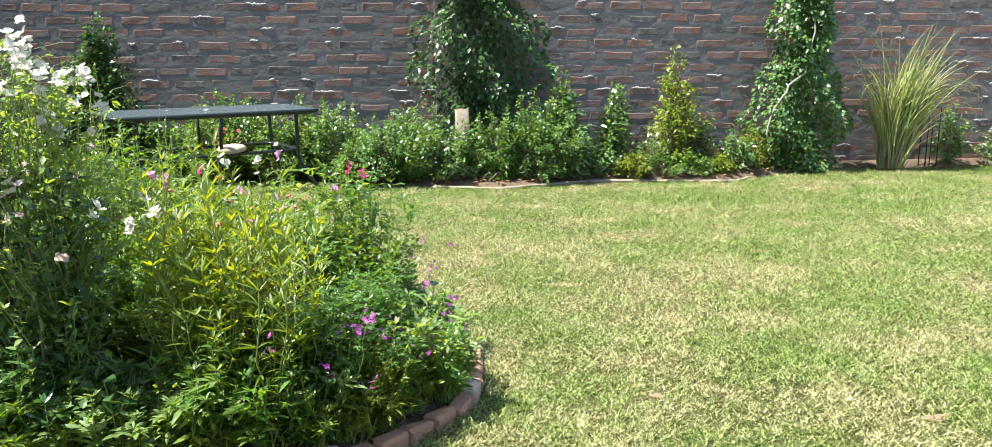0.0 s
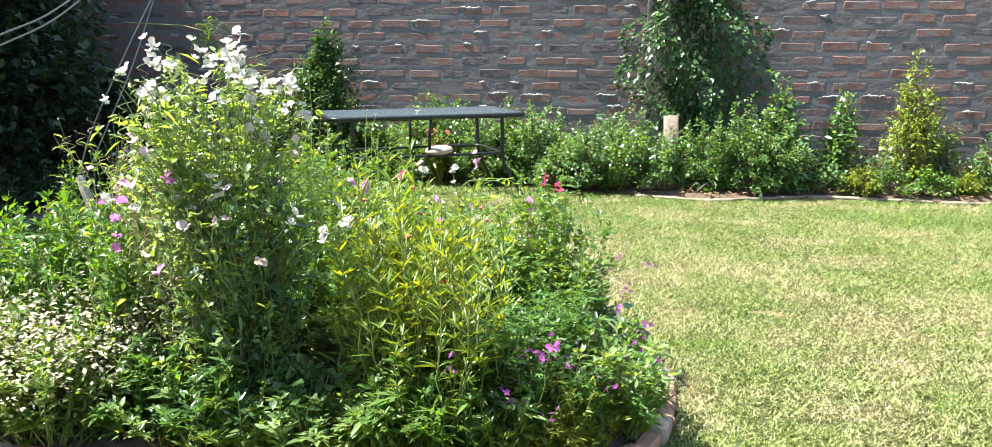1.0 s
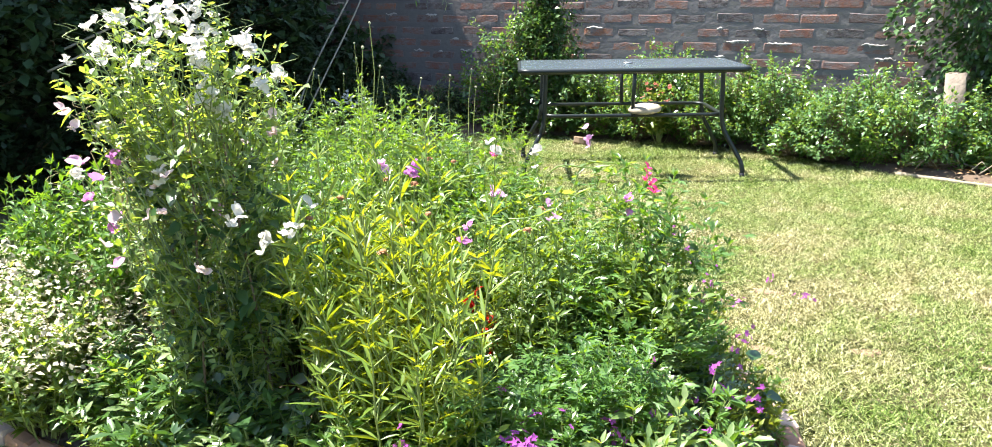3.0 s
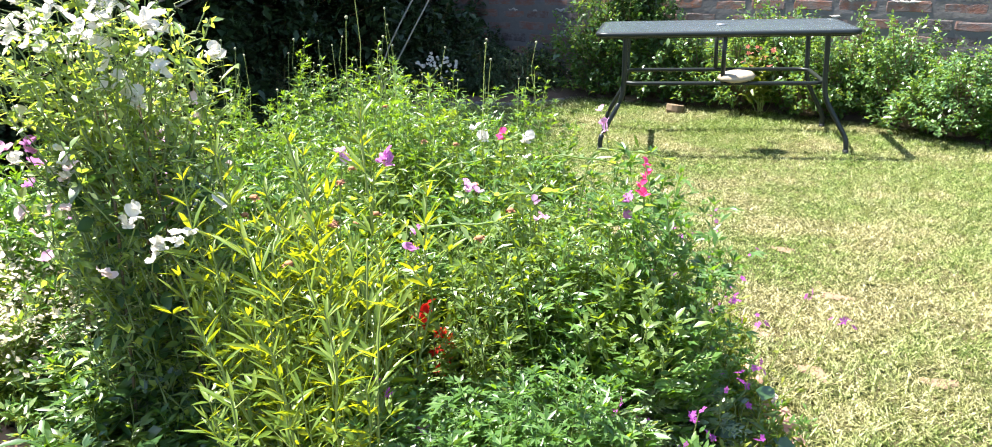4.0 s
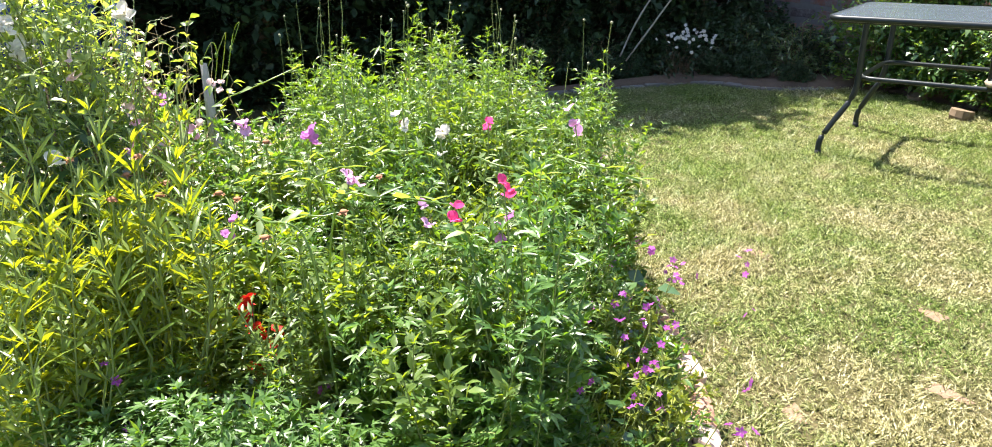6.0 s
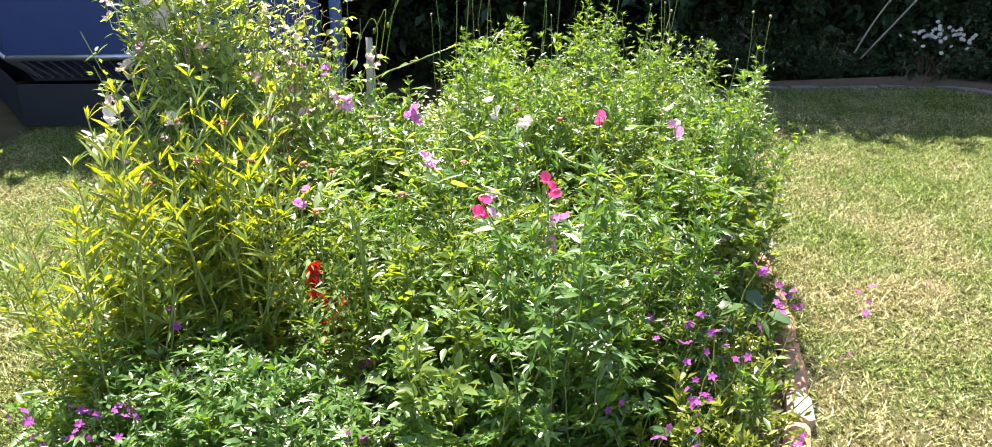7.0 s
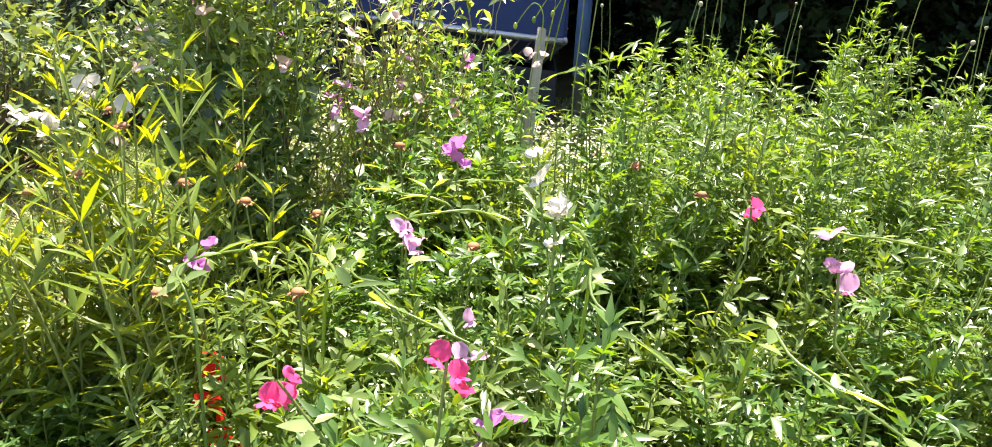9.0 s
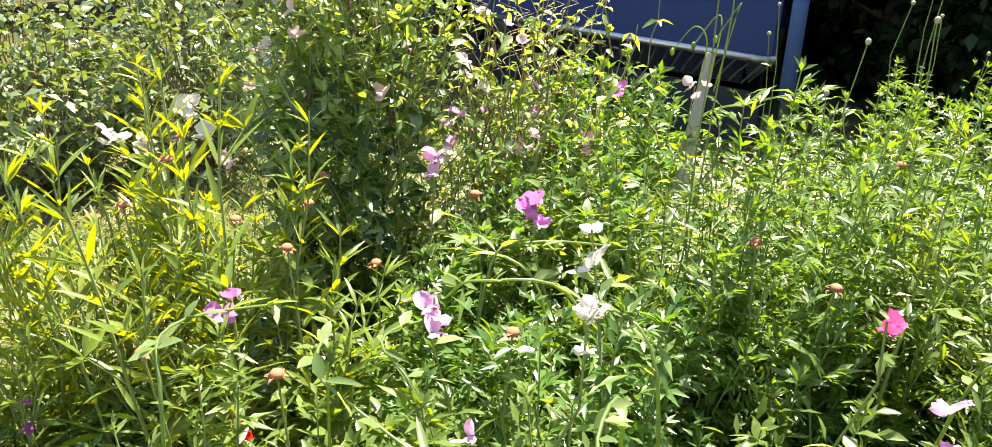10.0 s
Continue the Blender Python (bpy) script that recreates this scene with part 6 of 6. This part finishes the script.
    # low plants that cover the shaded border, the shade put into their dark leaves
    for x, y, q in ((-4.55, 6.95, 0.5), (-4.15, 7.75, 0.5), (-4.6, 7.5, 0.6), (-3.75, 8.1, 0.5), (-4.6, 6.1, 0.45), (-4.6, 5.5, 0.45), (-3.95, 7.55, 0.32), (-4.5, 8.15, 0.6), (-4.35, 6.30, 0.26), (-4.33, 6.65, 0.26), (-4.38, 5.75, 0.26), (-3.80, 7.48, 0.26), (-3.52, 7.66, 0.24), (-4.40, 5.40, 0.26), (-4.05, 7.30, 0.24)):
        m = placed(x, y, 0.02, rng.uniform(0, 360), q, rng.uniform(0.7, 1.0))
        copy_thing(protos[int(rng.integers(2))], m).matrix_basis = m
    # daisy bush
    t = build("daisy_bush", "leafy bush with a cluster of white daisies, the shade put into its dark leaves", "shrub", shrub(0.32, 0.32, 0.30, 50, 14, 0.05, 0.4), M_TWIG, M_SHADEGREEN, "", (-4.22, 7.05, 0.03))
    fl = five_petals(0.018, 9, 0.1).mesh("flower", P_WHITE)
    for k in range(44):
        a, r = rng.uniform(0, 6.28), 0.30 * math.sqrt(rng.random())
        part("flower", fl, t, "white daisy", pose(0.08 + r * math.cos(a) * 0.6, r * math.sin(a), 0.37 - 0.9 * r * r + rng.normal(0, 0.03), 58 + rng.normal(0, 16), rng.normal(0, 14), 53 + rng.normal(0, 25)))
    # lavender-grey shrubs and low dark plants in the shaded border
    protos = [build("lavender", "grey-violet lavender shrub in the shaded border", "shrub", shrub(0.35, 0.3, 0.40, 60, 16, 0.06, 0.2), M_TWIG, M_GREY, "shrubs in the shaded border") for _ in range(2)]
    for k, (x, y) in enumerate([(-4.15, 7.75), (-3.75, 7.85), (-4.5, 6.4), (-4.55, 5.7)]):
        m = placed(x, y, 0.03, rng.uniform(0, 360), rng.uniform(0.85, 1.1))
        if k < 2:
            protos[k].matrix_basis = m
        else:
            copy_thing(protos[k % 2], m).matrix_basis = m
    # ropes hanging from the trees
    for pts in ([(-4.3, 6.58, 0.18), (-4.3, 6.98, 0.63), (-4.32, 7.5, 1.20), (-4.35, 8.0, 1.85)], [(-4.3, 6.52, 0.22), (-4.3, 6.76, 0.62), (-4.32, 7.4, 1.30), (-4.35, 7.98, 1.85)],
                [(-4.2, 4.4, 0.98), (-4.05, 5.46, 1.38), (-4.0, 6.0, 1.57), (-4.1, 6.9, 1.95)], [(-4.2, 4.3, 0.86), (-4.05, 5.4, 1.29), (-4.0, 6.05, 1.53), (-4.1, 6.9, 1.92)]):
        q = Pile()
        tube(q, curve_pts(pts, 8), 0.008, 0.008, 5, True)
        tagged(new("rope", q.mesh("rope", M_ROPE)), "slack pale rope hanging from the trees", "rope", "ropes in the trees")
    # a light spray of feathery leaves before the wall
    t = thing("feathery_branch", "bright feathery branch hanging before the wall", "branch", (-3.56, 7.6, 1.27))
    st, lf = Pile(), Pile()
    for k in range(9):
        d = unit(np.array((rng.normal(0, 0.6), rng.normal(0, 0.4), rng.normal(0.1, 0.5))))
        f = np.linspace(0, 1, 7)[:, None]
        pts = np.array((0, 0, 0.18)) + d * 0.22 * f - np.array((0, 0, 0.08)) * f * f
        tube(st, pts, 0.003, 0.001, 3)
        s = unit(np.cross(d, (0.2, 1, 0.1)))
        for i in range(1, 7):
            for e in (-1, 1):
                leaves(lf, pts[i : i + 1], [s * e + d * 0.4], 0.07, 0.016, 0.2, 0.1, full=False)
    tube(st, [(0, 0, 0.18), (-0.25, -0.05, 0.25), (-0.8, -0.15, 0.28)], 0.005, 0.007, 4)
    greenery(t, st, lf, M_STEM, M_GREEN)
    # leafy bush beyond the bed's near end
    for x, y, r, h in ((-2.15, 0.1, 0.55, 0.95), (-2.9, -0.2, 0.5, 0.85), (-1.75, -0.75, 0.45, 0.8), (-2.6, 0.75, 0.35, 0.55), (-1.75, 0.78, 0.42, 0.72), (-1.3, 0.45, 0.42, 0.66)):
        build("garden_shrub", "broad leafy green shrub with pale flecked leaves", "shrub", shrub(r, r, h, 110, 20, 0.06, 0.5), M_TWIG, M_GREY, "shrubs beyond the bed", (x, y, 0))


def trampoline():
    t = thing("trampoline", "shaded trampoline with blue safety net, silver rim and padded poles", "trampoline", (-3.63, 1.72, 0), 0)
    # corners in the thing's own metres; x points away from the lawn
    c = [(-0.13, -0.90), (0.10, 0.97), (-1.75, 0.42), (-2.1, -0.5), (-1.6, -1.75)]
    zr, zt = 0.45, 1.75
    for k in range(5):
        a, b = np.array(c[k]), np.array(c[(k + 1) % 5])
        q = Pile()
        tube(q, [(*a, zr), (*((a + b) / 2), zr), (*b, zr)], 0.022, sides=8, cap=True)
        part("rim_tube", q.mesh("rim_tube", M_STEEL), t, "silver steel rim tube")
        q = Pile()
        d = (b - a) / np.hypot(*(b - a))
        nrm = np.array((-d[1], d[0])) * 0.012
        v = [(*(a + nrm * s), z) for s in (-1, 1) for z in (zr + 0.02, zt)] + [(*(b + nrm * s), z) for s in (-1, 1) for z in (zr + 0.02, zt)]
        q.add(v, [(0, 1, 5), (0, 5, 4), (2, 6, 7), (2, 7, 3), (1, 3, 7), (1, 7, 5), (0, 4, 6), (0, 6, 2), (0, 2, 3), (0, 3, 1), (4, 5, 7), (4, 7, 6)])
        part("net_panel", q.mesh("net_panel", M_NET, False), t, "dark blue safety net panel")
        q = Pile()
        inn = np.array((-1.0, -0.3))
        n = 26
        for i in range(n):
            p0 = a + (b - a) * (i + 0.5) / n
            p1 = p0 + (inn - p0) / np.hypot(*(inn - p0)) * 0.17
            tube(q, [(*p0, zr - 0.025), (*((p0 + p1) / 2), zr - 0.085), (*p1, zr - 0.15)], 0.006, sides=5)
        tagged(part("spring", q.mesh("spring", M_STEEL), t, "steel springs under the rim"), kind="stuff")
    q = Pile()
    pts = [np.array(p) + (np.array((-1.0, -0.3)) - p) * 0.14 for p in c]
    v = [(*p, zr - 0.15) for p in pts] + [(*p, zr - 0.165) for p in pts]
    tr = [(0, 1, 2), (0, 2, 3), (0, 3, 4), (5, 7, 6), (5, 8, 7), (5, 9, 8)]
    for k in range(5):
        j = (k + 1) % 5
        tr += [(k, 5 + k, 5 + j), (k, 5 + j, j)]
    q.add(v, tr)
    part("jumping_mat", q.mesh("jumping_mat", M_MAT, False), t, "black jumping mat")
    for k, p in enumerate(c):
        p = np.array(p)
        o = p + (p - np.array((-1.0, -0.3))) * 0.09
        q = Pile()
        foot, head = ((-0.07, -1.345), (-0.07, -0.75)) if k == 0 else (o, o)
        mid = np.array(foot) + (np.array(head) - foot) * 0.17
        tube(q, [(*foot, 0.0), (*head, zt + 0.06)], 0.021, sides=8, cap=True)
        pole = part("pole", q.mesh("pole", M_STEEL), t)
        q = Pile()
        tube(q, [(*mid, 0.30), (*head, zt)], 0.036, sides=10, cap=True)
        part("foam_sleeve", q.mesh("foam_sleeve", M_FOAM), pole, "blue foam sleeve")
    # dark skirt
    for k in range(5):
        q = Pile()
        a, b = np.array(c[k]) * 0.97, np.array(c[(k + 1) % 5]) * 0.97
        box(q, (0, -0.004, 0.03), (float(np.hypot(*(b - a))), 0.004, zr - 0.16))
        part("skirt_panel", q.mesh("skirt_panel", M_MAT, False), t, "black skirt panel under the rim", pose(*a, 0, 0, 0, math.degrees(math.atan2(*(b - a)[::-1]))))


table()
creeper("wall_creeper", "dark green creeper climbing the wall's pier", 0.90, 0.50, 2.35, 0.02, 0.30)
t2 = creeper("wall_creeper", "cone-shaped leafy creeper with a bare pale branch", 4.13, 0.47, 2.05, 0.68, 0.28, M_SHRUB)
bp = Pile()
tube(bp, curve_pts([(-0.42, -0.30, 0.35), (-0.30, -0.34, 0.72), (-0.05, -0.32, 1.05), (0.04, -0.26, 1.45), (0.10, -0.2, 2.0)], 5) + rng.normal(0, 0.014, (21, 3)), 0.010, 0.006, 6, True)
part("bare_branch", bp.mesh("bare_branch", M_STAKE), t2, "bare pale branch")
border()
reeds()
shaded_side()
trampoline()
sweet_peas()
stake()
pea_tangles()
bed_plants()
bloom = magenta_plants()
red_salvia()
bed()
wall()
lawn()
twinspur_stalks(bloom, ((0.02, 2.68, 0.43, 4), (0.125, 2.61, 0.42, 5), (0.18, 2.445, 0.447, 4), (0.22, 2.41, 0.47, 6), (0.27, 2.74, 0.35, 7), (0.25, 2.70, 0.31, 4), (0.33, 3.12, 0.26, 4), (0.366, 2.74, 0.28, 5),
                        (0.366, 2.75, 0.22, 4), (0.48, 2.99, 0.13, 5), (0.23, 2.425, 0.275, 4), (0.09, 2.52, 0.26, 7), (-0.06, 2.66, 0.487, 3)))
